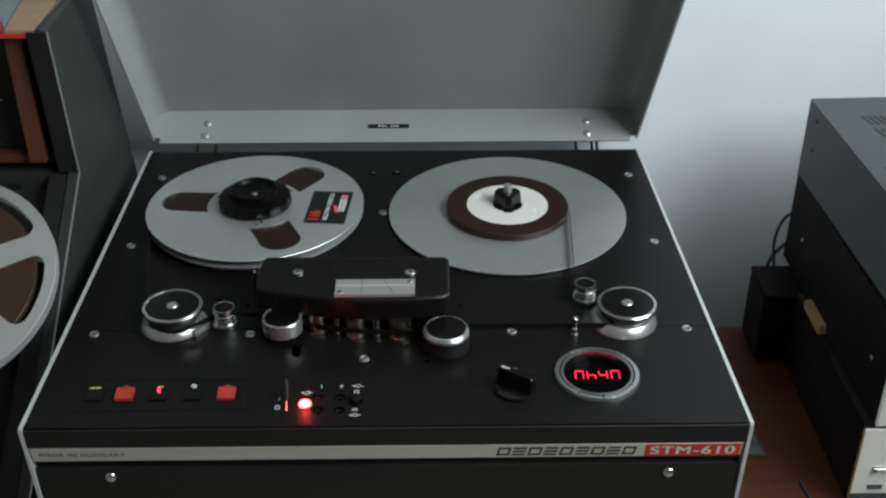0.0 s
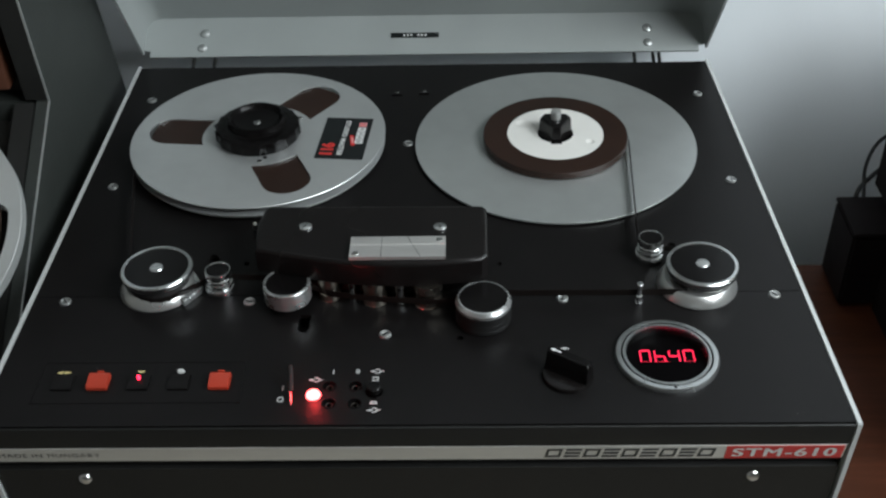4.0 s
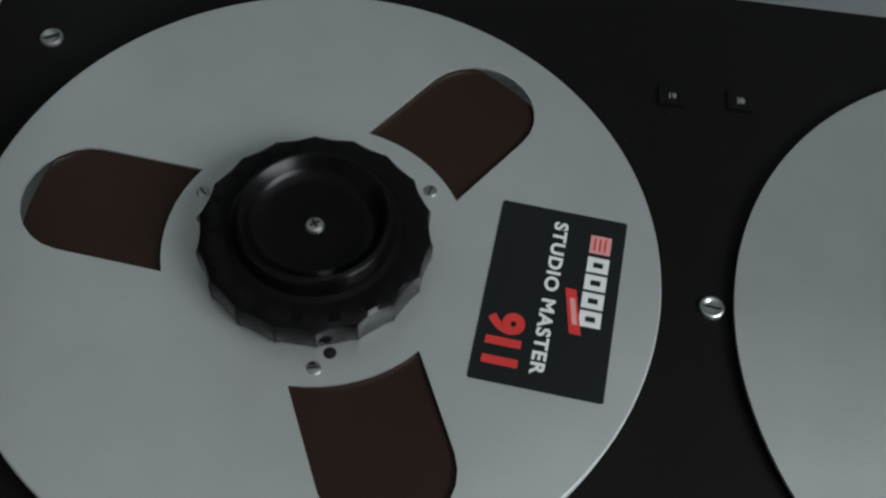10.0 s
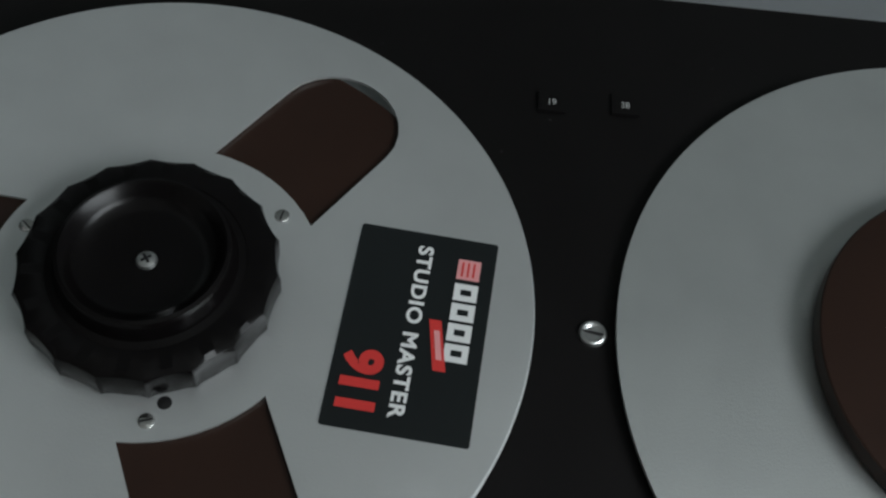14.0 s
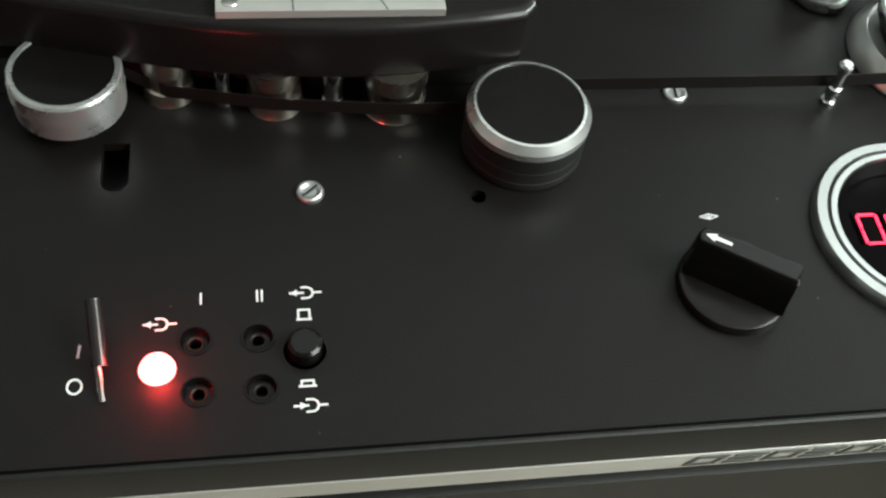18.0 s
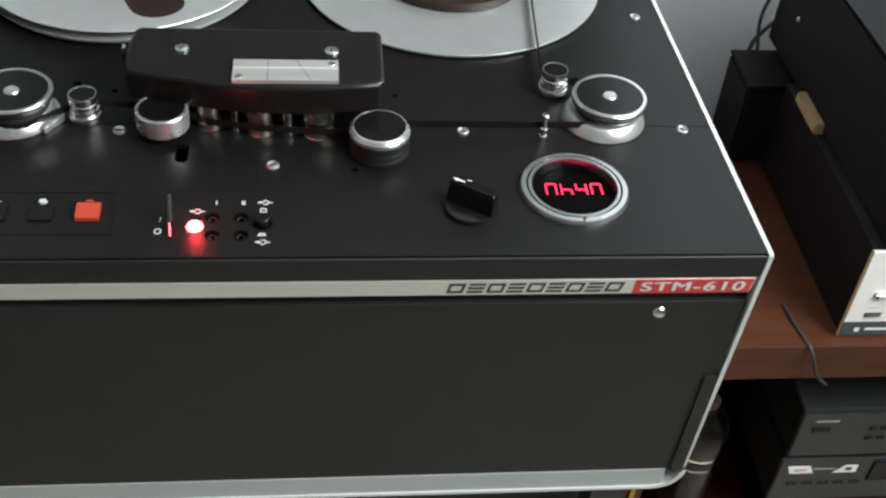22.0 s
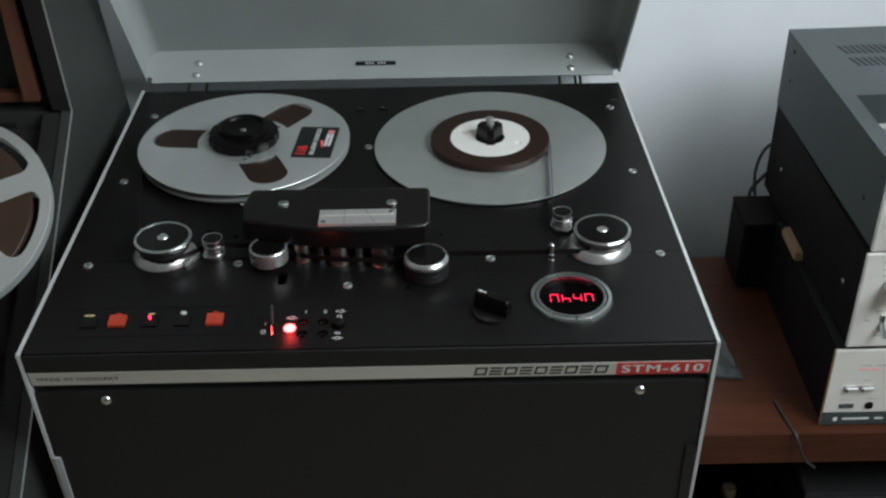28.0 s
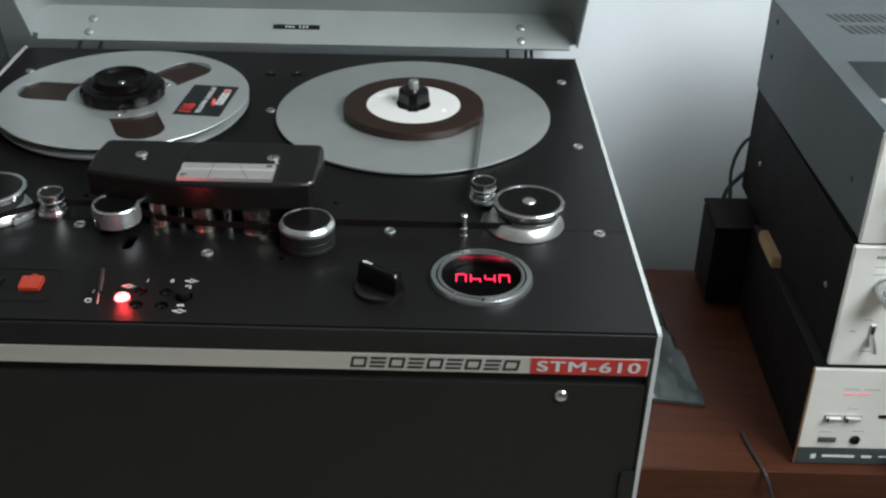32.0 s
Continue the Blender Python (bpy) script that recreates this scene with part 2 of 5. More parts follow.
# the reflection on a glossy sheet, put into its base colour
M_PALE = mat("pale_reflection", (0.20, 0.25, 0.25), 0.35, var=0.1)
M_YELLOW = mat("yellow_edge", (0.42, 0.24, 0.04), 0.5)
M_GLASS = bpy.data.materials.new("clear_glass")
M_GLASS.use_nodes = True
gb = M_GLASS.node_tree.nodes["Principled BSDF"]
gb.inputs["Transmission Weight"].default_value, gb.inputs["Roughness"].default_value, gb.inputs["IOR"].default_value = 1.0, 0.03, 1.45
gb.inputs["Base Color"].default_value = (0.62, 0.68, 0.66, 1)
M_BOTTLE = M_GLASS.copy()
M_BOTTLE.name = "dim_bottle_glass"
bb = M_BOTTLE.node_tree.nodes["Principled BSDF"]
bb.inputs["Base Color"].default_value = (0.40, 0.38, 0.35, 1)
bb.inputs["Roughness"].default_value, bb.inputs["Specular IOR Level"].default_value = 0.14, 0.12

# ---------------------------------------------------------------- mesh helpers
WHERE = {}


def thing(name, at, label, category, group="", kind=""):
    ob = tagged(new(name), label, category, group, kind)
    ob.location = at
    WHERE[ob] = Vector(at)
    return ob


def finish(bm, angle=32):
    bmesh.ops.recalc_face_normals(bm, faces=bm.faces[:])
    for f in bm.faces:
        f.smooth = True
    for e in bm.edges:
        wide = any(len(f.verts) > 4 for f in e.link_faces)       # flat many-sided faces keep a straight normal
        e.smooth = len(e.link_faces) == 2 and e.calc_face_angle(0) < radians(4 if wide else angle)


def to_mesh(name, bm, material):
    finish(bm)
    me = bpy.data.meshes.new(name)
    bm.to_mesh(me)
    bm.free()
    me.materials.append(material)
    return me


def part(name, bm, material, parent=None, label="", at=(0, 0, 0)):
    """Links a bmesh (or a mesh shared by alike pieces) as one object under a thing or a part; at is its place in the world."""
    me = bm if isinstance(bm, bpy.types.Mesh) else to_mesh(name, bm, material)
    ob = new(name, me)
    ob.location = at
    WHERE[ob] = Vector(at)
    if parent:
        ob.parent = parent
        ob.matrix_parent_inverse = Matrix.Translation(-WHERE[parent])
    if label:
        ob["label"] = label
    return ob


def solid(name, bm, material, label, category, group="", kind="", at=(0, 0, 0)):
    return tagged(part(name, bm, material, None, "", at), label, category, group, kind)


def box(x0, x1, y0, y1, z0, z1, bev=0.0, seg=2, bm=None):
    own = bmesh.new()
    v = [own.verts.new((x, y, z)) for x in (x0, x1) for y in (y0, y1) for z in (z0, z1)]
    for q in ((0, 1, 3, 2), (4, 6, 7, 5), (0, 4, 5, 1), (2, 3, 7, 6), (0, 2, 6, 4), (1, 5, 7, 3)):
        own.faces.new([v[i] for i in q])
    if bev:
        bmesh.ops.bevel(own, geom=own.edges[:], offset=bev, segments=seg, affect="EDGES")
    return merge(bm, own)


def merge(bm, own):
    if bm is None:
        return own
    me = bpy.data.meshes.new("tmp")
    own.to_mesh(me)
    own.free()
    bm.from_mesh(me)
    bpy.data.meshes.remove(me)
    return bm


def lathe(profile, segs=32, cx=0.0, cy=0.0, bm=None):
    """Turns the profile [(r, z), ...] round a vertical axis."""
    own = bmesh.new()
    rings = []
    for r, z in profile:
        if r < 1e-6:
            rings.append([own.verts.new((cx, cy, z))])
        else:
            rings.append([own.verts.new((cx + r * math.cos(2 * math.pi * i / segs), cy + r * math.sin(2 * math.pi * i / segs), z)) for i in range(segs)])
    for a, b in zip(rings, rings[1:]):
        for i in range(segs):
            j = (i + 1) % segs
            if len(a) == 1 and len(b) == 1:
                continue
            if len(a) == 1:
                own.faces.new((a[0], b[i], b[j]))
            elif len(b) == 1:
                own.faces.new((a[i], a[j], b[0]))
            else:
                own.faces.new((a[i], a[j], b[j], b[i]))
    return merge(bm, own)


def prism(poly, z0, z1, bev=0.0, seg=2, bm=None):
    own = bmesh.new()
    lo = [own.verts.new((x, y, z0)) for x, y in poly]
    hi = [own.verts.new((x, y, z1)) for x, y in poly]
    n = len(poly)
    own.faces.new(lo[::-1])
    top = own.faces.new(hi)
    for i in range(n):
        own.faces.new((lo[i], lo[(i + 1) % n], hi[(i + 1) % n], hi[i]))
    if bev:
        bmesh.ops.bevel(own, geom=list(top.edges), offset=bev, segments=seg, affect="EDGES")
    return merge(bm, own)


def plate(outer, holes, z0, z1, bm=None):
    """A flat plate with holes, of real thickness."""
    own = bmesh.new()
    edges = []
    for loop in (outer, *holes):
        vs = [own.verts.new((x, y, z1)) for x, y in loop]
        edges += [own.edges.new((vs[i], vs[(i + 1) % len(vs)])) for i in range(len(vs))]
    faces = [g for g in bmesh.ops.triangle_fill(own, use_beauty=True, use_dissolve=False, edges=edges)["geom"] if isinstance(g, bmesh.types.BMFace)]
    ext = bmesh.ops.extrude_face_region(own, geom=faces)
    for g in ext["geom"]:
        if isinstance(g, bmesh.types.BMVert):
            g.co.z = z0
    return merge(bm, own)


def ring(r, n, cx=0.0, cy=0.0, a0=0.0):
    return [(cx + r * math.cos(a0 + 2 * math.pi * i / n), cy + r * math.sin(a0 + 2 * math.pi * i / n)) for i in range(n)]


def tube(points, r, segs=8, bm=None):
    """A round bar or cable along points."""
    own = bmesh.new()
    pts = [Vector(p) for p in points]
    rings = []
    for i, p in enumerate(pts):
        d = (pts[min(i + 1, len(pts) - 1)] - pts[max(i - 1, 0)]).normalized()
        u = d.cross(Vector((0.13, 0.31, 0.94))).normalized()
        w = d.cross(u)
        rings.append([own.verts.new(p + r * (u * math.cos(2 * math.pi * k / segs) + w * math.sin(2 * math.pi * k / segs))) for k in range(segs)])
    for a, b in zip(rings, rings[1:]):
        for k in range(segs):
            own.faces.new((a[k], a[(k + 1) % segs], b[(k + 1) % segs], b[k]))
    own.faces.new(rings[0][::-1])
    own.faces.new(rings[-1])
    return merge(bm, own)


def curve_pts(points, n=8):
    """A smooth run of points through the given ones."""
    p = [Vector(q) for q in points]
    p = [p[0] * 2 - p[1]] + p + [p[-1] * 2 - p[-2]]
    out = []
    for i in range(1, len(p) - 2):
        for k in range(n):
            t = k / n
            out.append(0.5 * (2 * p[i] + (p[i + 1] - p[i - 1]) * t + (2 * p[i - 1] - 5 * p[i] + 4 * p[i + 1] - p[i + 2]) * t * t + (3 * p[i] - p[i - 1] - 3 * p[i + 1] + p[i + 2]) * t ** 3))
    out.append(p[-2])
    return out


def lettering(name, body, size, m, material, parent, label="", spacing=1.0, stretch=1.0, bold=0.0, layers=1):
    """Flat printed writing as a mesh: m places it, its own x runs along the line; bold thickens the strokes sideways."""
    cu = bpy.data.curves.new(name, "FONT")
    cu.body, cu.size, cu.align_x, cu.align_y, cu.space_character, cu.offset = body, size, "CENTER", "CENTER", spacing, bold if layers == 1 else 0.0
    tmp = bpy.data.objects.new(name, cu)
    scene.collection.objects.link(tmp)
    me = bpy.data.meshes.new_from_object(tmp.evaluated_get(bpy.context.evaluated_depsgraph_get()))
    bpy.data.objects.remove(tmp)
    out_ = bmesh.new()
    for k, (dx, dy) in enumerate(((0, 0), (1, 0.35), (-1, -0.35), (0.5, -0.4), (-0.5, 0.4))[:layers]):
        cp = me.copy()
        cp.transform(m @ Matrix.Translation((dx * bold, dy * bold, k * 0.00002)) @ Matrix.Diagonal((stretch, 1, 1, 1)))
        out_.from_mesh(cp)
        bpy.data.meshes.remove(cp)
    bpy.data.meshes.remove(me)
    return part(name, out_, material, parent, label)


def flat(m, x, y, z=0.0):
    return Matrix.Translation((x, y, z)) @ m


# ---------------------------------------------------------------- room
WALL_Y, FLOOR_Z, CEIL_Z, LEFT_X = 0.27, -0.95, 1.9, -1.7
solid("wall_north", box(LEFT_X - 0.1, EAST_X + 0.1, WALL_Y, WALL_Y + 0.12, FLOOR_Z - 0.1, CEIL_Z + 0.1), M_WALL, "white painted plaster wall behind the machines", "wall", kind="structure")
# the three unseen walls close the room and are darkened against bounced light
solid("wall_west", box(LEFT_X - 0.12, LEFT_X, ROOM_Y, WALL_Y - 0.002, FLOOR_Z, CEIL_Z), M_WALL2, "unseen side wall, darkened to cut bounced light", "wall", kind="structure")
solid("wall_south", box(LEFT_X - 0.12, EAST_X + 0.12, ROOM_Y - 0.12, ROOM_Y - 0.002, FLOOR_Z, CEIL_Z), M_WALL2, "unseen wall, darkened to cut bounced light", "wall", kind="structure")
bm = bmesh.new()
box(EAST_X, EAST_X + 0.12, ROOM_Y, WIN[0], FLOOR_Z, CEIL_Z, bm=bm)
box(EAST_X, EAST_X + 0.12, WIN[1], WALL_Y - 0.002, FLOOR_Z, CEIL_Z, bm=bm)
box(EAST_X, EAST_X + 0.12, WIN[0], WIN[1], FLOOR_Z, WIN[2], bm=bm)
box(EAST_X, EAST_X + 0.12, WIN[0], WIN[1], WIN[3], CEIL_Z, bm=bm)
solid("wall_east", bm, M_WALL2, "unseen wall with a window opening, darkened to cut bounced light", "wall", kind="structure")
solid("ceiling", box(LEFT_X - 0.12, EAST_X + 0.12, ROOM_Y - 0.12, WALL_Y - 0.002, CEIL_Z + 0.002, CEIL_Z + 0.12), M_CEIL, "plain off-white painted ceiling", "ceiling", kind="structure")
solid("floor", box(LEFT_X - 0.12, EAST_X + 0.12, ROOM_Y - 0.12, WALL_Y - 0.002, FLOOR_Z - 0.1, FLOOR_Z - 0.002), M_FLOOR, "light brown parquet floor", "floor", kind="structure")

# ---------------------------------------------------------------- tape recorder
rec = thing("tape_recorder", (0.018, -0.1, -0.3), "black open-reel studio tape recorder with its grey lid raised", "tape recorder")


def xr(y):
    """The right edge of the case, which widens slightly to the front."""
    return 0.3487 - 0.0274 * y


XL, YB, YF = -0.3245, 0.172, -0.4
SEAM = -0.2455
BEZ = (0.2225, -0.3282)

# deck plates, rear and front, with a narrow seam
part("rear_deck_plate", plate([(XL + 0.004, SEAM + 0.0004), (xr(SEAM) - 0.004, SEAM + 0.0004), (xr(YB) - 0.004, YB), (XL + 0.004, YB)],
     [[(-0.171 + 0.0072 * math.cos(a) * 0.55 - 0.0072 * math.sin(a) * 0.35, -0.193 + 0.0072 * math.sin(a) * 0.85 + 0.0072 * math.cos(a) * 0.3) for a in [radians(20 * k) for k in range(18)]], ring(0.0024, 12, 0.090, -0.204), ring(0.0036, 14, 0.249, -0.178), ring(0.0026, 12, -0.140, -0.2005)], -0.004, 0.0), M_BLACK, rec)
part("front_deck_plate", plate([(XL + 0.004, YF - 0.0009), (xr(YF) - 0.004, YF - 0.0009), (xr(SEAM) - 0.004, SEAM - 0.0004), (XL + 0.004, SEAM - 0.0004)],
     [ring(0.0335, 40, *BEZ), ring(0.0052, 12, -0.0499, -0.3589), ring(0.0052, 12, -0.0293, -0.359), ring(0.0052, 12, -0.0489, -0.378), ring(0.0052, 12, -0.0287, -0.3782),
      [(-0.0785 + 0.0050 * math.cos(a), -0.2895 + 0.0054 * math.sin(a)) for a in [radians(-180 + 18 * k) for k in range(11)]] + [(-0.0735, -0.272), (-0.0835, -0.272)], ring(0.0030, 14, 0.0539, -0.303)], -0.004, 0.0), M_BLACK, rec)
part("inner_tray", box(XL + 0.006, xr(YB) - 0.006, YF + 0.01, YB - 0.002, -0.03, -0.016), M_DARK, rec, "dark chassis under the deck plates")

# front: rounded black lip, bright strip, groove, black panel
prof = [(YF - 0.0013, -0.0030), (YF - 0.0013, -0.0014), (YF - 0.0023, -0.0013), (YF - 0.0031, -0.0018), (YF - 0.0035, -0.0030), (YF - 0.0020, -0.0234), (YF + 0.0040, -0.0234)]


def run_x(profile, x0, x1):
    """A bar along x with the given (y, z) profile."""
    own = bmesh.new()
    a = [own.verts.new((x0, y, z)) for y, z in profile]
    b = [own.verts.new((x1, y, z)) for y, z in profile]
    n = len(profile)
    for i in range(n):
        own.faces.new((a[i], a[(i + 1) % n], b[(i + 1) % n], b[i]))
    own.faces.new(a[::-1])
    own.faces.new(b)
    return own


XF = xr(YF)
part("front_lip", run_x(prof, XL + 0.004, XF - 0.004), M_FRONT, rec)
# the strip leans back towards its lower edge
LEAN = Matrix.Translation((0, YF - 0.0002, -0.0337)) @ Matrix.Rotation(radians(11), 4, "X") @ Matrix.Diagonal((1, 1, 1.19, 1)) @ Matrix.Translation((0, -YF, 0.03525))


def leaning(own_, at=(0, 0, 0)):
    own_.transform(LEAN @ Matrix.Translation(at))
    return own_


strip = part("name_strip", leaning(box(XL + 0.005, XF - 0.006, YF, YF + 0.005, -0.0435, -0.027, 0.0006)), M_STRIP, rec, "satin silver strip with red end field")
# the groove's shadow is put into its colour
part("groove", box(XL + 0.004, XF - 0.004, YF + 0.007, YF + 0.012, -0.0525, -0.044), M_DARK, rec, "groove with its shadow painted near black")
part("front_panel", run_x([(YF + 0.002, -0.0530), (YF + 0.0035, -0.0525), (YF + 0.012, -0.0525), (YF + 0.026, -0.284), (YF + 0.0145, -0.284)], XL + 0.006, XF - 0.0065), M_FRONT, rec, "black textured front panel")
part("red_field", leaning(box(0.2612, XF - 0.0075, YF - 0.0004, YF + 0.0001, -0.0427, -0.0277)), M_REDPRINT, strip)
FACE = pose(0, 0, 0, 90)
lettering("model_lettering", "STM-610", 0.0138, LEAN @ flat(FACE, 0.3065, YF - 0.0008, -0.0353), M_WHITEPRINT, strip, "white bold model lettering", 1.12, 1.46, 0.00055, 5)
# maker's name as nine plain slanted blocks, by turns hollow and of three bars


def maker_shape(w, h, bars, lean=0.22):
    """A block of bars (x0, z0, x1, z1 in parts of its width and height), leaning forward."""
    own_ = bmesh.new()
    for x0, z0, x1, z1 in bars:
        vs = [(x * w + lean * z * h, z * h) for x, z in ((x0, z0), (x1, z0), (x1, z1), (x0, z1))]
        a = [own_.verts.new((x, -0.0003, z)) for x, z in vs]
        b = [own_.verts.new((x, 0.0, z)) for x, z in vs]
        own_.faces.new(a)
        own_.faces.new(b[::-1])
        for q in range(4):
            own_.faces.new((a[q], a[(q + 1) % 4], b[(q + 1) % 4], b[q]))
    return own_


HOLLOW = ((0, 0, 0.17, 1), (0.83, 0, 1, 1), (0.17, 0, 0.83, 0.2), (0.17, 0.8, 0.83, 1))
BARS = ((0, 0, 1, 0.2), (0, 0.4, 1, 0.6), (0, 0.8, 1, 1))
for i in range(9):
    part("maker_block", leaning(maker_shape(0.0122, 0.0100, BARS if i % 2 else HOLLOW), (0.1200 + i * 0.0149, YF - 0.0001, -0.0403)), M_BLACKPRINT, strip)
lettering("origin_lettering", "MADE IN HUNGARY", 0.0064, LEAN @ flat(FACE, -0.2715, YF - 0.0003, -0.0353), M_BLACKPRINT, strip, "", 1.15, 1.25)

# pale case shell: two sides, rounded lower corners, bottom
for side, x0, x1 in (("left", XL, XL + 0.0035), ("right", 0, 0)):
    own = bmesh.new()
    prof2 = [(YF - 0.0042, 0.001), (YB + 0.004, 0.001), (YB + 0.004, -0.287), (YF + 0.016, -0.287)]
    ins, out = [], []
    for y, z in prof2:
        if side == "left":
            ins.append(own.verts.new((x1, y, z)))
            out.append(own.verts.new((x0, y, z)))
        else:
            ins.append(own.verts.new((xr(y) - 0.0035, y, z)))
            out.append(own.verts.new((xr(y), y, z)))
    own.faces.new(ins)
    own.faces.new(out[::-1])
    for i in range(4):
        own.faces.new((ins[i], out[i], out[(i + 1) % 4], ins[(i + 1) % 4]))
    bmesh.ops.bevel(own, geom=[e for e in own.edges if e.calc_length() < 0.01], offset=0.0012, segments=2, affect="EDGES")
    part("case_side", own, M_EDGE, rec, "pale grey lacquered case side")
corner = [(math.cos(a) * 0.028, math.sin(a) * 0.028) for a in [radians(180 + 90 * k / 8) for k in range(9)]]
shell = [(XL + 0.028 + cx, -0.284 + cz) for cx, cz in corner] + [(XF - 0.0285 - cx, -0.284 + cz) for cx, cz in reversed(corner)]
inner = [(x + (0.0035 if x < 0 else -0.0035) * (1 if abs(z + 0.284) < 0.02 else 0.6), z + (0.0035 if z < -0.286 else 0)) for x, z in shell]
own = bmesh.new()
fr = [[own.verts.new((x, y, z)) for x, z in lp] for lp, y in ((shell, YF + 0.012), (shell, YB), (inner, YB), (inner, YF + 0.012))]
for q in range(4):
    a, b = fr[q], fr[(q + 1) % 4]
    for i in range(len(a) - 1):
        own.faces.new((a[i], a[i + 1], b[i + 1], b[i]))
part("case_bottom", own, M_EDGE, rec, "pale grey case bottom with rounded corners")
for x0, x1, m_ in ((XL + 0.0038, XL + 0.0105, M_LID), (XF - 0.0165, XF - 0.0048, M_FRONT)):
    part("inner_flange", run_x([(YF + 0.0045, -0.146), (YF + 0.03, -0.146), (YF + 0.03, -0.2835), (YF + 0.0118, -0.2835)], x0, x1), m_, rec, "flange beside the front panel")
part("bottom_rail", box(XL + 0.03, XF - 0.019, YF + 0.0140, YF + 0.0170, -0.3105, -0.2845, 0.0008), M_LID, rec, "grey folded rail under the front panel")
for x, w in ((-0.115, 0.004), (-0.066, 0.003), (-0.020, 0.005), (0.012, 0.003), (0.176, 0.006), (0.262, 0.004)):
    part("chipped_edge", box(x - w, x + w, YF + 0.0136, YF + 0.0142, -0.3107, -0.3095, 0.0002), M_EDGE, rec, "bare metal where the paint has chipped")
part("rear_panel", box(XL + 0.004, xr(YB) - 0.004, YB - 0.004, YB + 0.002, -0.27, -0.005), M_LID, rec)

# screws of the deck and the front panel
screw_bm = lathe([(0.0, 0.0009), (0.0026, 0.0010), (0.0034, 0.0016), (0.0041, 0.0018), (0.0048, 0.0014), (0.0052, 0.0006), (0.0052, 0.0)], 28)
SCREW = to_mesh("screw", screw_bm, M_SCREW)
SLOT = to_mesh("slot", box(-0.0043, 0.0043, -0.00035, 0.00035, 0.0006, 0.00172), M_DARK)


def screw(x, y, z, turn, parent):
    s = part("screw", SCREW, None, parent, "", (x, y, z))
    o = part("slot", SLOT, None, s, "", (x, y, z))
    o.rotation_euler = (0, 0, turn)
    return s


for i, (x, y) in enumerate(((-0.2917, 0.0963), (-0.2937, -0.0748), (-0.292, -0.2526), (0.0, 0.0), (0.3188, 0.0963), (0.3233, -0.0737), (0.327, -0.2505), (-0.1294, -0.2545), (-0.0086, -0.2985), (0.143, -0.2539))):
    screw(x, y, 0.0, 0.6 + i * 0.8, rec)
FSCREW = to_mesh("panel_screw", lathe([(0.0, 0.003), (0.003, 0.0027), (0.0048, 0.0016), (0.0056, 0.0)], 20), M_CHROME)
for x in (-0.2501, 0.2876):
    o = part("panel_screw", FSCREW, None, rec, "", (x, YF + 0.0024, -0.0647))
    o.rotation_euler = (radians(90), 0, 0)

# speed lamps between the reels: two small black tabs with numbers
for x, y, speed in ((-0.0161, 0.1057, "19"), (0.0144, 0.1076, "38")):
    tab = part("tab", box(x - 0.006, x + 0.006, y - 0.005, y + 0.006, 0.0, 0.0012, 0.0005), M_BLACK, rec)
    lettering("speed_number", speed, 0.0046, Matrix.Translation((x, y, 0.0014)), M_DIMPRINT, tab, "", 1.0, 0.85)

# display: ring, sunk window, four seven-segment digits
bx, by = BEZ
bez = part("display_ring", lathe([(0.0329, -0.002), (0.0329, 0.003), (0.0335, 0.0046), (0.0357, 0.0046), (0.0360, 0.0032), (0.0371, 0.0032), (0.0374, 0.0046), (0.0410, 0.0044), (0.0420, 0.0030), (0.0424, 0.0)], 64, bx, by), M_RING, rec, "turned aluminium ring round the time display")
part("inner_wall", lathe([(0.0314, -0.0040), (0.0322, 0.0010), (0.0328, 0.0036)], 64, bx, by), M_RINGWALL, bez, "polished wall sloping down to the window")
part("ring_groove", lathe([(0.0360, 0.0034), (0.0371, 0.0034)], 64, bx, by), M_KNOB, bez)
part("ring_hole", lathe([(0.0, 0.0049), (0.0012, 0.0049), (0.0012, 0.004)], 10, bx + 0.001, by - 0.039), M_DARK, bez)
part("display_back", lathe([(0.0, -0.0045), (0.0332, -0.0045)], 40, bx, by), M_WINDOWRED, bez, "black display window")
LIP_Y = -0.3328
lip = [p for p in ring(0.0312, 72, bx, by) if p[1] < LIP_Y]
lip += [(bx + sg * math.sqrt(0.0312 ** 2 - (LIP_Y - by) ** 2), LIP_Y) for sg in (-1, 1)]
part("window_lip", prism(sorted(lip, key=lambda p: math.atan2(p[1] - by, p[0] - bx)), -0.0044, -0.0004), M_WINDOWRED, bez, "black lip below the digits")
SEGS = {"0": "abcdef", "6": "cdefg", "4": "bcfg"}
RECT = {"a": (0.12, 1, .88, 1), "g": (0.12, .5, .88, .5), "d": (.12, 0, .88, 0), "f": (0, .56, 0, .94), "e": (0, .06, 0, .44), "b": (1, .56, 1, .94), "c": (1, .06, 1, .44)}
for i, ch in enumerate("0640"):
    ox, oy, w, h, t = 0.2022 + i * 0.0119, -0.3303, 0.0078, 0.0136, 0.0009
    dig = part("digit", box(ox - 0.0015, ox + w + 0.0015, oy - 0.002, oy + h + 0.002, -0.0044, -0.0038), M_WINDOWRED, rec, "red seven-segment digit")
    for sg in SEGS[ch]:
        x0, y0, x1, y1 = RECT[sg]
        part("segment", box(ox + x0 * w - t / 2, ox + x1 * w + t / 2, oy + y0 * h - t / 2, oy + y1 * h + t / 2, -0.0036, -0.0030), M_SEG, dig)
    if i == 1:
        part("point", box(ox + w + 0.0008, ox + w + 0.0022, oy - 0.0007, oy + 0.0007, -0.0036, -0.0030), M_SEG, dig)

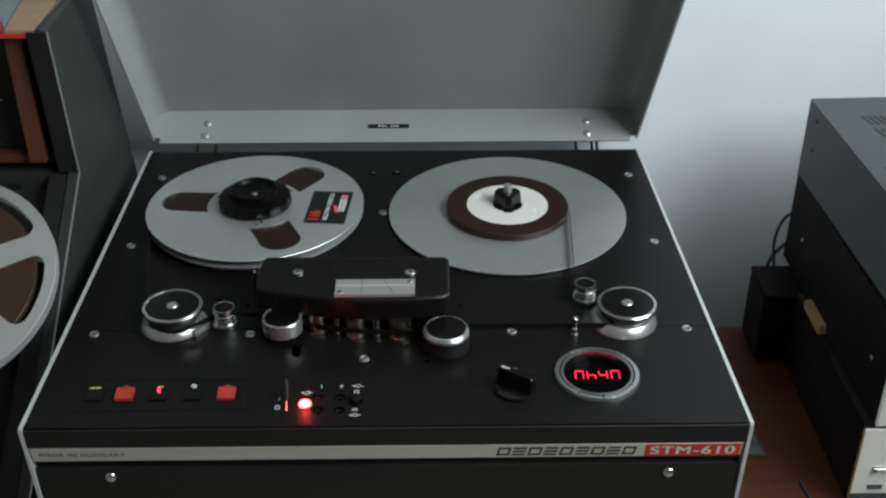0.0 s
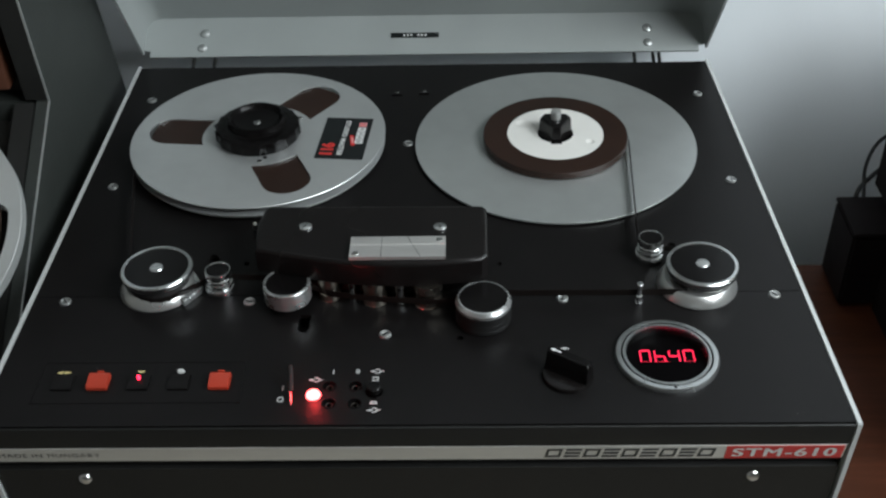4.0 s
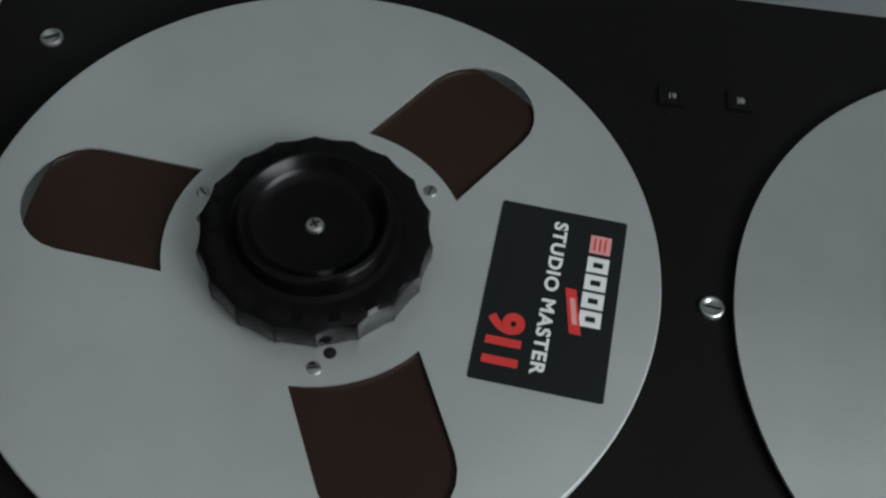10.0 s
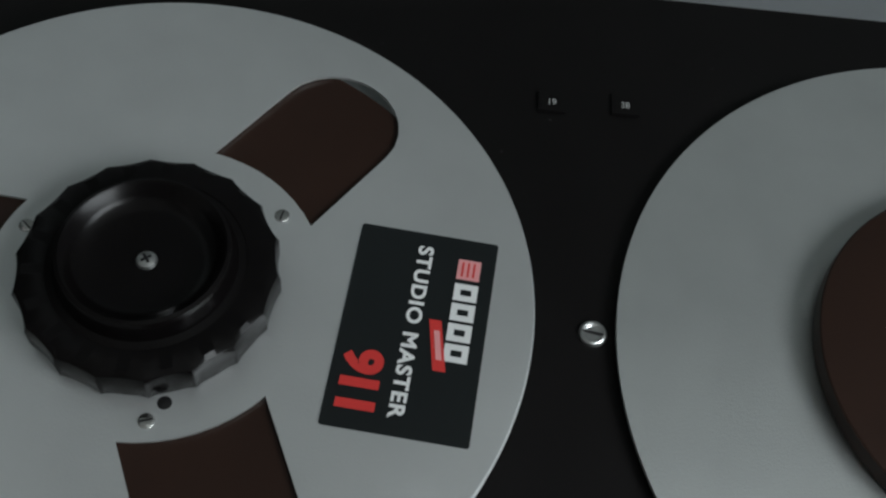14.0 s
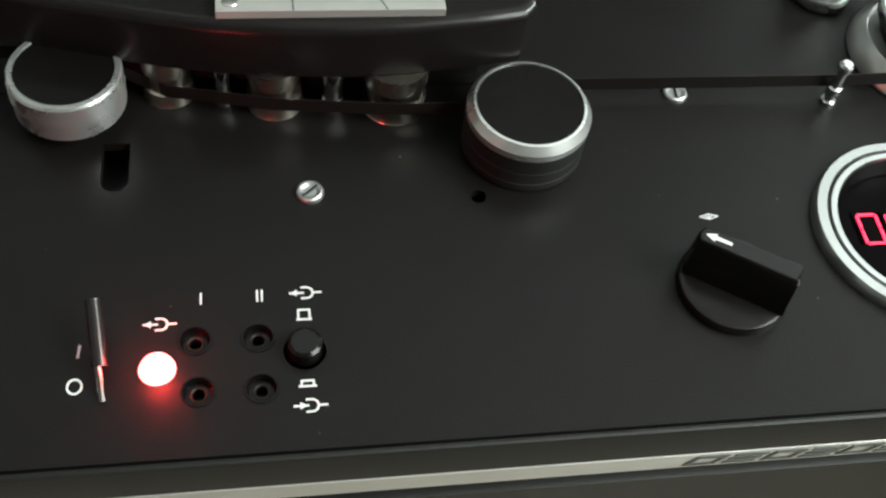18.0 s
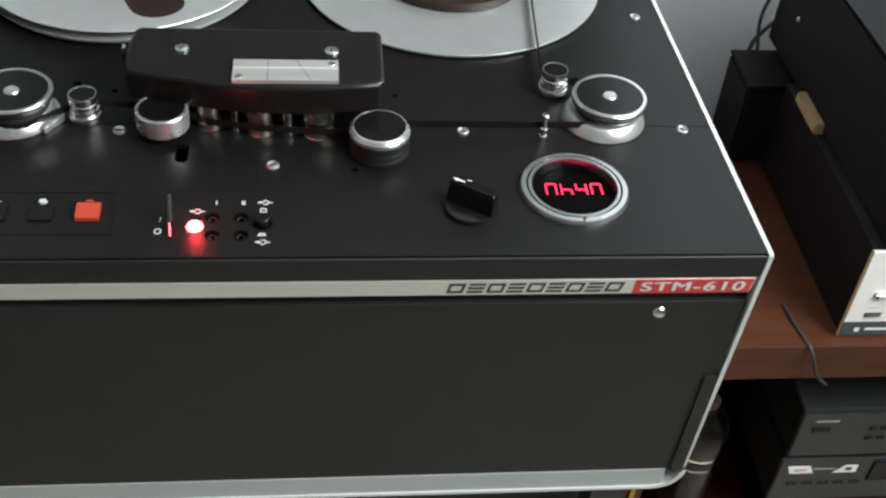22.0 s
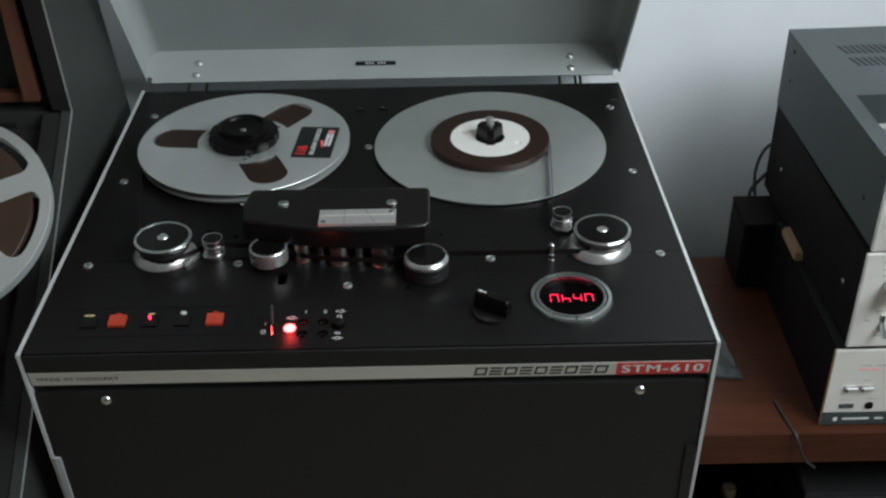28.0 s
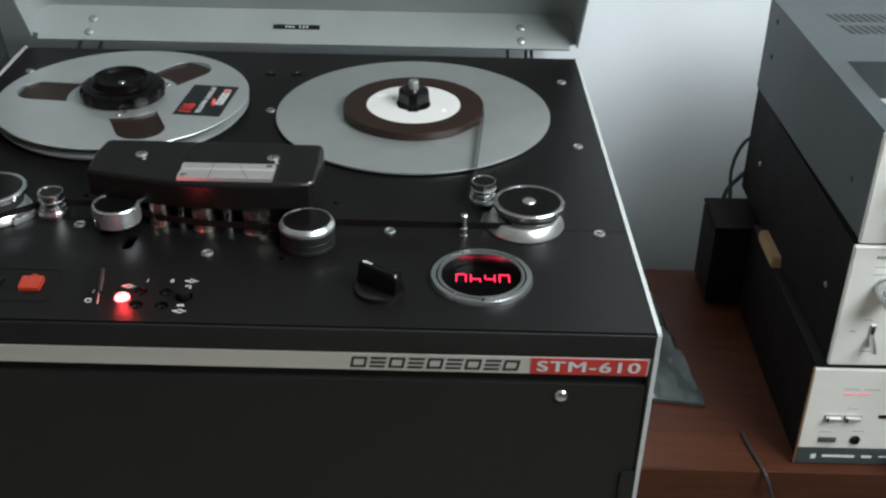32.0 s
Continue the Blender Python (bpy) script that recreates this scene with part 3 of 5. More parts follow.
# rotary knob with a pointed grip
kx, ky = 0.1404, -0.3490
knob = part("rotary_knob", lathe([(0.0, 0.0040), (0.0188, 0.0040), (0.0198, 0.0036), (0.0204, 0.0024), (0.0206, 0.0)], 56, kx, ky), M_COVER, rec, "black rotary switch knob with a grip bar")
d = Vector((0.0312, -0.0195)).normalized()
n = Vector((-d.y, d.x))
GRIP_TOP = 0.0222


def grip_loop(bm_, z, back, fore, hw, tipped):
    """One level of the grip: pointed a little at the back end, square at the other."""
    return [bm_.verts.new((kx + d.x * a_ + n.x * b_, ky + d.y * a_ + n.y * b_, z)) for a_, b_ in ((-back, -hw * tipped), (fore, -hw), (fore, hw), (-back, hw * tipped), (-back - 0.0012, 0.0))]


own = bmesh.new()
lay = [grip_loop(own, z, b_, f_, w_, t_) for z, b_, f_, w_, t_ in ((0.0036, 0.0186, 0.0196, 0.0062, 0.9), (0.0212, 0.0176, 0.0188, 0.0040, 0.85), (0.0220, 0.0172, 0.0184, 0.0036, 0.85), (GRIP_TOP, 0.0166, 0.0178, 0.0031, 0.85))]
for a, b in zip(lay, lay[1:]):
    for i in range(5):
        own.faces.new((a[i], a[(i + 1) % 5], b[(i + 1) % 5], b[i]))
own.faces.new(lay[-1])
own.faces.new(lay[0][::-1])
grip = part("grip", own, M_BLACKPL, knob)
# thin bright line at the grip's front corner
part("bright_corner", tube([(kx + d.x * 0.0180 + n.x * -0.0030, ky + d.y * 0.0180 + n.y * -0.0030, 0.0221), (kx + d.x * 0.0189 + n.x * -0.0040, ky + d.y * 0.0189 + n.y * -0.0040, 0.0205)], 0.0004, 6), M_RING, grip)
tip = Vector((kx, ky)) - d * 0.0165
own = prism([(tip.x + d.x * s + n.x * w, tip.y + d.y * s + n.y * w) for s, w in ((0, 0), (0.0040, 0.0019), (0.0038, 0.0008), (0.0098, 0.0006), (0.0098, -0.0006), (0.0038, -0.0008), (0.0040, -0.0019))], GRIP_TOP, GRIP_TOP + 0.0002)
part("pointer", own, M_WHITEPRINT, knob)

# printed signs on the deck: thin white outlines
def sign(name, strokes, w=0.0007, material=M_WHITEPRINT, z=0.0001):
    own = bmesh.new()
    for k, (x0, y0, x1, y1) in enumerate(strokes):
        v = Vector((x1 - x0, y1 - y0))
        L = max(v.length, 1e-6)
        u = v / L
        m = Vector((-u.y, u.x)) * w / 2
        prism([(x0 - u.x * w / 3 + m.x, y0 - u.y * w / 3 + m.y), (x0 - u.x * w / 3 - m.x, y0 - u.y * w / 3 - m.y), (x1 + u.x * w / 3 - m.x, y1 + u.y * w / 3 - m.y), (x1 + u.x * w / 3 + m.x, y1 + u.y * w / 3 + m.y)], 0.0, z + 0.0001 + k * 0.000012, bm=own)
    return part(name, own, material, rec)


def printed_line(points, w=0.0007, top=0.0002):
    """One unbroken printed line of even width along the points."""
    pts = [Vector(p) for p in points]
    sides = ([], [])
    for k, p in enumerate(pts):
        e0 = (p - pts[k - 1]).normalized() if k else (pts[1] - p).normalized()
        e1 = (pts[k + 1] - p).normalized() if k + 1 < len(pts) else e0
        m0, m1 = Vector((-e0.y, e0.x)), Vector((-e1.y, e1.x))
        off = (m0 + m1) * (w / 2 / (1 + m0.dot(m1)))
        sides[0].append(p - off)
        sides[1].append(p + off)
    own_ = bmesh.new()
    rows_ = [[own_.verts.new((p.x, p.y, z_)) for p in sd] for sd in sides for z_ in (0.0, top)]
    for k in range(len(pts) - 1):
        for a, b in ((0, 1), (1, 3), (3, 2), (2, 0)):
            own_.faces.new((rows_[a][k], rows_[a][k + 1], rows_[b][k + 1], rows_[b][k]))
    for k in (0, -1):
        own_.faces.new((rows_[0][k], rows_[1][k], rows_[3][k], rows_[2][k]))
    return own_


def plug_sign(x, y, way):
    """A cup with a lead behind it and an arrow that runs into it or out of it."""
    cup = [(x - 0.0014, y - 0.0022), (x + 0.0006, y - 0.0022)]
    cup += [(x + 0.0006 + 0.0021 * math.cos(radians(a)), y + 0.0022 * math.sin(radians(a))) for a in (-65, -35, 0, 35, 65)]
    cup += [(x + 0.0006, y + 0.0022), (x - 0.0014, y + 0.0022)]
    mark = part("plug_sign", printed_line(cup), M_WHITEPRINT, rec)
    part("lead", printed_line([(x + 0.0029, y), (x + 0.0057, y)]), M_WHITEPRINT, mark)
    head = x - 0.0036 if way > 0 else x - 0.0024
    part("arrow_shaft", printed_line([(x - 0.0054, y), (x - 0.0004, y)]), M_WHITEPRINT, mark)
    part("arrow_head", prism([(head - way * 0.0014, y), (head + way * 0.0009, y - way * 0.0013), (head + way * 0.0009, y + way * 0.0013)], 0.0, 0.00024), M_WHITEPRINT, mark)


plug_sign(-0.0616, -0.3518, 1)
plug_sign(-0.0128, -0.3421, 1)
plug_sign(-0.0133, -0.3855, -1)
sign("numeral_sign", [(-0.048, -0.3445, -0.048, -0.3403)])
sign("numeral_sign", [(-0.0291, -0.3445, -0.0291, -0.3403), (-0.0275, -0.3445, -0.0275, -0.3403)])
sign("square_sign", [(-0.0160, -0.3528, -0.0112, -0.3528), (-0.0155, -0.3528, -0.0155, -0.3490), (-0.0155, -0.3490, -0.0117, -0.3490), (-0.0117, -0.3490, -0.0117, -0.3528)])
sign("square_sign", [(-0.0165, -0.3784, -0.0110, -0.3784), (-0.0157, -0.3784, -0.0157, -0.3764), (-0.0157, -0.3764, -0.0118, -0.3764), (-0.0118, -0.3764, -0.0118, -0.3784)])
sign("on_sign", [(-0.0872, -0.3628, -0.0868, -0.3585)], 0.0008)
part("off_sign", plate([(-0.0876 + 0.0026 * math.cos(a), -0.3735 + 0.0030 * math.sin(a)) for a in [radians(15 * k) for k in range(24)]], [[(-0.0876 + 0.0019 * math.cos(a), -0.3735 + 0.0022 * math.sin(a)) for a in [radians(15 * k) for k in range(24)]]], 0.0, 0.0002), M_WHITEPRINT, rec)
dia = [(0.1372, -0.3168), (0.1407, -0.3156), (0.1442, -0.3168), (0.1407, -0.3180), (0.1372, -0.3168)]
sign("diamond_sign", [(a[0], a[1], b[0], b[1]) for a, b in zip(dia, dia[1:])] + [(0.1392, -0.3161, 0.1403, -0.3175), (0.1422, -0.3161, 0.1411, -0.3175), (0.1407, -0.3157, 0.1407, -0.3179)], 0.0004)

# lamp, jacks, push button, toggle lever
lampp = part("signal_lamp", lathe([(0.0040, 0.0027), (0.0054, 0.0018), (0.0060, 0.0)], 28, -0.0619, -0.3689), M_LAMPRIM, rec, "lit red signal lamp")
part("lens", lathe([(0.0, 0.0036), (0.0024, 0.0033), (0.0040, 0.0027)], 28, -0.0619, -0.3689), M_LAMP, lampp)
for x, y in ((-0.0499, -0.3589), (-0.0293, -0.359), (-0.0489, -0.378), (-0.0287, -0.3782)):
    j = part("jack", lathe([(0.0058, 0.0), (0.0056, 0.0005), (0.0050, 0.0005), (0.0044, -0.0010), (0.0040, -0.0024), (0.0024, -0.0024), (0.0023, -0.010)], 28, x, y), M_KNOB, rec, "black measuring jack")
    part("collar", lathe([(0.0021, -0.0022), (0.0024, -0.0019), (0.0028, -0.0020), (0.0030, -0.0024)], 20, x, y), M_DARKBRONZE, j)
    part("contact", lathe([(0.0, -0.008), (0.0022, -0.008)], 12, x, y), M_DARK, j)
part("push_button", lathe([(0.0, 0.0062), (0.0046, 0.0062), (0.0057, 0.0054), (0.0059, 0.0), (0.0072, 0.0)], 28, -0.014, -0.3650), M_BLACKPL, rec, "black round push button")
lev = part("toggle_lever", tube([(-0.0788, -0.3795, 0.0002), (-0.0795, -0.3722, 0.0035), (-0.0801, -0.3690, 0.0055)], 0.0012, 8), M_DARKSTEEL, rec, "small steel toggle lever")
part("lever_cap", tube([(-0.0792, -0.3695, 0.005), (-0.0806, -0.3550, 0.0112), (-0.0812, -0.3500, 0.0130), (-0.0813, -0.3492, 0.0134)], 0.0026, 14), mat("blackened_steel", (0.045, 0.042, 0.042), 0.26, 0.7), lev)

# key field with five keys
field = part("key_field", plate([(-0.287, -0.3765), (-0.1195, -0.3765), (-0.1215, -0.3285), (-0.287, -0.3285)], [[(-0.2855, -0.3748), (-0.1212, -0.3748), (-0.123, -0.3302), (-0.2855, -0.3302)]], 0.0, 0.0004), M_BLACK, rec, "black frame round five keys")
for x, col in ((-0.2655, 0), (-0.2365, 1), (-0.2040, 0), (-0.1715, 0), (-0.1385, 1)):
    w = 0.0082
    own = run_x([(-0.3465, 0.0), (-0.3465, 0.0046), (-0.3485, 0.0056), (-0.3602, 0.0042), (-0.3620, 0.0028), (-0.3620, 0.0)], x - w, x + w)
    if not col:
        own.transform(Matrix.Diagonal((1, 1, 0.5, 1)))
    key = part("key", own, M_RED if col else M_BLACK, field, "orange-red key" if col else "black key")
    if col:
        part("ridge", box(x - 0.0028, x + 0.0028, -0.3464, -0.3436, 0.0, 0.0052, 0.0008), M_RED, key)
part("key_led", lathe([(0.0, 0.0066), (0.0010, 0.0062), (0.0014, 0.0052), (0.0014, 0.002)], 14, -0.2042, -0.3515), M_LED, field, "small lit red lamp")
sign("arrow_sign", [(-0.2735, -0.3415, -0.2695, -0.3428), (-0.2735, -0.3415, -0.2695, -0.3402), (-0.2628, -0.3415, -0.2668, -0.3428), (-0.2628, -0.3415, -0.2668, -0.3402), (-0.2735, -0.3415, -0.2628, -0.3415)], 0.0011, M_YELLOWPRINT, 0.0001)
sign("triangle_sign", [(-0.2075, -0.3402, -0.2025, -0.3402), (-0.2075, -0.3402, -0.205, -0.3422), (-0.2025, -0.3402, -0.205, -0.3422)], 0.0012, M_YELLOWPRINT)
part("stop_sign", box(-0.1750, -0.1690, -0.3446, -0.3412, 0.0, 0.0045, 0.0012), M_WHITEPRINT, field)

# tension rollers, guides, capstan
def tension_roller(x, y, top, sweep, foot):
    p = part("tension_roller", lathe([(0.0, 0.012), (0.0265, 0.012), (0.0265, top - 0.007), (0.031, top - 0.0055), (0.0312, top - 0.001), (0.0302, top), (0.0278, top), (0.0274, top - 0.0008)], 56, x, y), M_CHROME, rec, "chromed tape tension roller with black cap")
    part("cap", lathe([(0.0, top - 0.0006), (0.0274, top - 0.0006), (0.0274, top - 0.002)], 56, x, y), M_BLACKPL, p)
    part("centre_disc", lathe([(0.0, top + 0.0004), (0.0052, top + 0.0004), (0.0060, top - 0.0006)], 28, x, y), M_ALU, p)
    part("groove_band", lathe([(0.0268, 0.0125), (0.0268, top - 0.0075)], 40, x, y), M_RUBBER, p)
    ox, oy = sweep
    own = lathe([(0.0, 0.0105), (foot - 0.0056, 0.0105), (foot - 0.0046, 0.0098), (foot - 0.0002, 0.0022), (foot, 0.0010), (foot - 0.0006, 0.0)], 56, x + ox, y + oy)
    part("base_flange", own, M_CONE, p)
    return p


lk = tension_roller(-0.2105, -0.2372, 0.0262, (-0.0025, 0.0028), 0.0340)
part("swing_arm", prism([(-0.1830, -0.2200), (-0.1735, -0.2365), (-0.1735, -0.2425), (-0.1850, -0.2600), (-0.1950, -0.2500), (-0.1900, -0.2260)], 0.0005, 0.0058, 0.0006), M_ALU, lk)
tension_roller(0.2650, -0.2345, 0.0235, (-0.0030, -0.0012), 0.0352)


def guide(x, y, top, r=0.0112):
    p = part("tape_guide", lathe([(0.0, top - 0.001), (r * 0.86, top - 0.001), (r * 0.90, top), (r * 0.98, top), (r, top - 0.0008), (r, top - 0.0052), (r * 0.94, top - 0.0060), (r * 0.94, top - 0.0070), (r, top - 0.0075), (r, top - 0.0086), (r * 0.86, top - 0.0092), (r * 0.86, 0.0112), (r * 1.02, 0.0106), (r * 1.04, 0.0092), (r * 0.92, 0.0086), (r * 0.92, 0.0076), (r * 1.12, 0.0070), (r * 1.18, 0.0058), (r * 1.16, 0.0012), (r * 1.05, 0.0)], 40, x, y), M_CHROME, rec, "chromed flanged tape guide")
    part("cap", lathe([(0.0, top - 0.0006), (r * 0.84, top - 0.0006), (r * 0.87, top - 0.0012)], 32, x, y), M_BLACKPL, p)
    return p


guide(-0.1572, -0.2380, 0.0238)
guide(0.2255, -0.1965, 0.0230)
sil = part("pinch_roller", lathe([(0.0, 0.0225), (0.0178, 0.0225), (0.018, 0.0238), (0.0198, 0.0238), (0.0205, 0.0228), (0.0207, 0.0150), (0.0203, 0.0146), (0.0203, 0.0075), (0.0192, 0.0065), (0.006, 0.0065), (0.006, 0.0)], 48, -0.0946, -0.2562), M_ALU, rec, "brushed aluminium roller with black cap")
part("cap", lathe([(0.0, 0.0232), (0.0178, 0.0232), (0.0178, 0.0222)], 48, -0.0946, -0.2562), M_BLACKPL, sil)
CX, CY = 0.0742, -0.2785
cap = part("capstan_roller", lathe([(0.0, 0.0001), (0.0230, 0.0001), (0.0236, 0.0010), (0.0236, 0.0042), (0.0234, 0.0045), (0.0234, 0.0049), (0.0236, 0.0052), (0.0236, 0.0100), (0.0234, 0.0103), (0.0234, 0.0106), (0.0236, 0.0109), (0.0233, 0.0168), (0.0218, 0.0172)], 64, CX, CY), M_ROLLER, rec, "black rubber capstan roller with bright rim")
part("rim", lathe([(0.0215, 0.0174), (0.0236, 0.0176), (0.0237, 0.0206), (0.0214, 0.0238), (0.0204, 0.0240), (0.0203, 0.0230)], 64, CX, CY), M_ALU, cap)
part("cap", lathe([(0.0, 0.0234), (0.0203, 0.0234), (0.0203, 0.022)], 56, CX, CY), M_BLACKPL, cap)
part("guide_pin", lathe([(0.0, 0.0225), (0.0022, 0.0222), (0.0030, 0.0212), (0.0030, 0.0185), (0.0021, 0.018), (0.0021, 0.0095), (0.0030, 0.009), (0.0030, 0.006), (0.0021, 0.0055), (0.0021, 0.002), (0.0032, 0.0015), (0.0032, 0.0)], 18, 0.2080, -0.2600), M_CHROME, rec, "slim steel guide pin")

# head block: cover, heads and pins below it
def rounded_slab(poly, z0, z1, r, seg=6):
    """A block of the given outline whose upper edge is rounded all the way round."""
    own_ = bmesh.new()
    pts = [Vector(p) for p in poly]
    n_ = len(pts)

    def inset(w):
        out_ = []
        for i_ in range(n_):
            e0, e1 = (pts[i_] - pts[i_ - 1]).normalized(), (pts[(i_ + 1) % n_] - pts[i_]).normalized()
            m0, m1 = Vector((-e0.y, e0.x)), Vector((-e1.y, e1.x))
            out_.append(pts[i_] + (m0 + m1) * (w / (1 + m0.dot(m1))))
        return out_

    levels = [(0.0, z0), (0.0, z0 + 0.0008)] + [(r * (1 - math.cos(a_)), z1 - r + r * math.sin(a_)) for a_ in [math.pi / 2 * k / seg for k in range(seg + 1)]] + [(r + 0.0006, z1)]
    rows_ = [[own_.verts.new((p.x, p.y, z_)) for p in inset(w_)] for w_, z_ in levels]
    for lo_, hi_ in zip(rows_, rows_[1:]):
        for i_ in range(n_):
            own_.faces.new((lo_[i_], lo_[(i_ + 1) % n_], hi_[(i_ + 1) % n_], hi_[i_]))
    own_.faces.new(rows_[-1])
    own_.faces.new(rows_[0][::-1])
    return own_


front = [(-0.1215, -0.2385), (-0.0985, -0.2455), (-0.0798, -0.2500), (-0.06, -0.2550), (-0.0397, -0.2588), (-0.015, -0.2612), (0.009, -0.2620), (0.03, -0.2608), (0.055, -0.2580), (0.0735, -0.2550)]
cover = part("head_cover", rounded_slab(front + [(0.0785, -0.2500), (0.0785, -0.181), (0.075, -0.1765), (-0.117, -0.1745), (-0.1215, -0.179), (-0.1245, -0.201), (-0.1235, -0.230)], 0.0225, 0.0465, 0.0042), M_COVER, rec, "black cover over the tape heads")
# thin pale strips paint the highlight on the cover's worn right edge and corner
part("lit_worn_edge", tube([(0.0771, -0.1860, 0.0451), (0.0771, -0.2200, 0.0451), (0.0771, -0.2480, 0.0451)], 0.0004, 6), M_WORNLIT, cover, "worn cover edge with its highlight painted on")
part("bright_corner", tube([(0.0771, -0.2478, 0.0451), (0.0766, -0.2495, 0.0451), (0.0748, -0.2516, 0.0450), (0.0730, -0.2528, 0.0450)], 0.0007, 8), M_RING, cover)
part("head_base", prism([(-0.105, -0.232), (-0.04, -0.240), (0.02, -0.243), (0.062, -0.240), (0.07, -0.185), (-0.11, -0.182)], 0.0, 0.0223), M_DARK, rec, "dark head block under the cover")
HS = to_mesh("cover_screw", lathe([(0.0, 0.0027), (0.0030, 0.0026), (0.0049, 0.0022), (0.0058, 0.0014), (0.006, 0.0)], 28), M_CHROME)
for x, y, a in ((-0.0809, -0.2085, 1.2), (0.0373, -0.2105, 1.6)):
    s = part("cover_screw", HS, None, cover, "", (x, y, 0.0465))
    o = part("slot", SLOT, None, s, "", (x, y, 0.04755))
    o.rotation_euler = (0, 0, a)
pl = part("splicing_plate", run_x([(-0.2560, 0.0467), (-0.2560, 0.0500), (-0.2450, 0.0500), (-0.2440, 0.0492), (-0.2385, 0.0492), (-0.2375, 0.0500), (-0.2275, 0.0500), (-0.2275, 0.0467)], -0.0392, 0.0425), M_BLOCK, cover, "silver splicing block with cutting slots")
for x0, y0, x1, y1 in ((-0.0122, -0.2278, -0.0122, -0.2558), (0.0095, -0.2278, 0.0215, -0.2558)):
    own = bmesh.new()
    for ya, yb, level in ((-0.2558, -0.2451, 0.0500), (-0.2441, -0.2384, 0.0492), (-0.2374, -0.2278, 0.0500)):
        xa, xb = [x0 + (x1 - x0) * (y0 - yy) / (y0 - y1) for yy in (ya, yb)]
        prism([(xa - 0.00022, ya), (xa + 0.00022, ya), (xb + 0.00022, yb), (xb - 0.00022, yb)], level - 0.0006, level + 0.00008, bm=own)
    part("cutting_slot", own, M_DARK, pl)
PS = to_mesh("plate_screw", lathe([(0.0, 0.0004), (0.0019, 0.0004), (0.0028, 0.0002), (0.0030, 0.0)], 16), M_STEEL)
for x, y in ((-0.0342, -0.2508), (0.0372, -0.2322)):
    part("plate_screw", PS, None, pl, "", (x, y, 0.0500))
for x, y, r in ((-0.0596, -0.2455, 0.0095), (-0.0391, -0.2520, 0.0032), (-0.0195, -0.2520, 0.0105), (0.0025, -0.2560, 0.0042), (0.0266, -0.2540, 0.0125)):
    h = part("tape_head" if r > 0.005 else "lifter_pin", lathe([(0.0, 0.0222), (r, 0.0222), (r, 0.0145), (r * 0.9, 0.0135), (r * 0.9, 0.0065), (r, 0.0060), (r, 0.0012), (r * 1.05, 0.0)], 32, x, y), M_HEADS if r > 0.005 else M_CHROME, rec, "steel tape head" if r > 0.005 else "")
part("side_pin", tube([(-0.1345, -0.1720, 0.0), (-0.1338, -0.1745, 0.016), (-0.1325, -0.1775, 0.0275), (-0.1318, -0.1800, 0.0300)], 0.0019, 12), M_STEEL, rec, "short steel pin beside the cover")

# spindles and right platter
RX, RY = 0.1535, -0.0027
LX, LY = -0.1550, -0.0045
platter = part("platter", lathe([(0.0, 0.004), (0.1455, 0.0040), (0.1456, 0.0039), (0.1456, 0.0022), (0.1440, 0.0018), (0.04, 0.0018), (0.04, 0.0)], 128, RX, RY), M_PLATTER, rec, "smooth grey turntable platter")
part("turntable", lathe([(0.0, 0.0038), (0.1270, 0.0038), (0.1275, 0.003), (0.1275, 0.0018), (0.04, 0.0016), (0.04, 0.0)], 96, LX, LY), M_PLATTER, rec, "grey turntable under the reel")
SC = [(math.cos(radians(30 + 120 * k + da)), math.sin(radians(30 + 120 * k + da))) for k in range(3) for da in (-15, 15)]
own = bmesh.new()
lay = [[own.verts.new((RX + c * r, RY + 0.0005 + s_ * r, z)) for c, s_ in SC] for r, z in ((0.0180, 0.0), (0.0180, 0.010), (0.0164, 0.0268), (0.0158, 0.0288), (0.0144, 0.0297), (0.0095, 0.0300))]
for a, b in zip(lay, lay[1:]):
    for i in range(6):
        own.faces.new((a[i], a[(i + 1) % 6], b[(i + 1) % 6], b[i]))
own.faces.new(lay[-1])
own.faces.new(lay[0][::-1])
spin = part("spindle", own, M_BLACKPL, rec, "black three-cornered spindle with steel tip")
part("tip", lathe([(0.0052, 0.0290), (0.0052, 0.0382), (0.0047, 0.0391), (0.0, 0.0393)], 28, RX, RY + 0.0012), M_CONE, spin)

# ---------------------------------------------------------------- lid, standing raised on its rear hinge
LIDA = radians(59)
LY0, LZ0 = 0.195, 0.003           # hinge line


def lid_pt(x, s, d):
    """s along the lid from the hinge, d from its rim to its back."""
    return (x, LY0 - math.cos(LIDA) * s + math.sin(LIDA) * d, LZ0 + math.sin(LIDA) * s + math.cos(LIDA) * d)


def lid_x(s):
    return XL + 0.001 - 0.003 * s, 0.3452 + 0.034 * s


def lid_section(s, inset, depth, rad, rim):
    """The U of the lid across x at s: side, rounded corner, panel, corner, side."""
    x0, x1 = lid_x(s)
    x0, x1 = x0 + inset, x1 - inset
    pts = [(x0, rim)]
    for k in range(7):
        a = radians(180 - 15 * k)
        pts.append((x0 + rad + rad * math.cos(a), depth - rad + rad * math.sin(a)))
    for k in range(7):
        a = radians(90 - 15 * k)
        pts.append((x1 - rad + rad * math.cos(a), depth - rad + rad * math.sin(a)))
    pts.append((x1, rim))
    return [lid_pt(x, s, d) for x, d in pts]


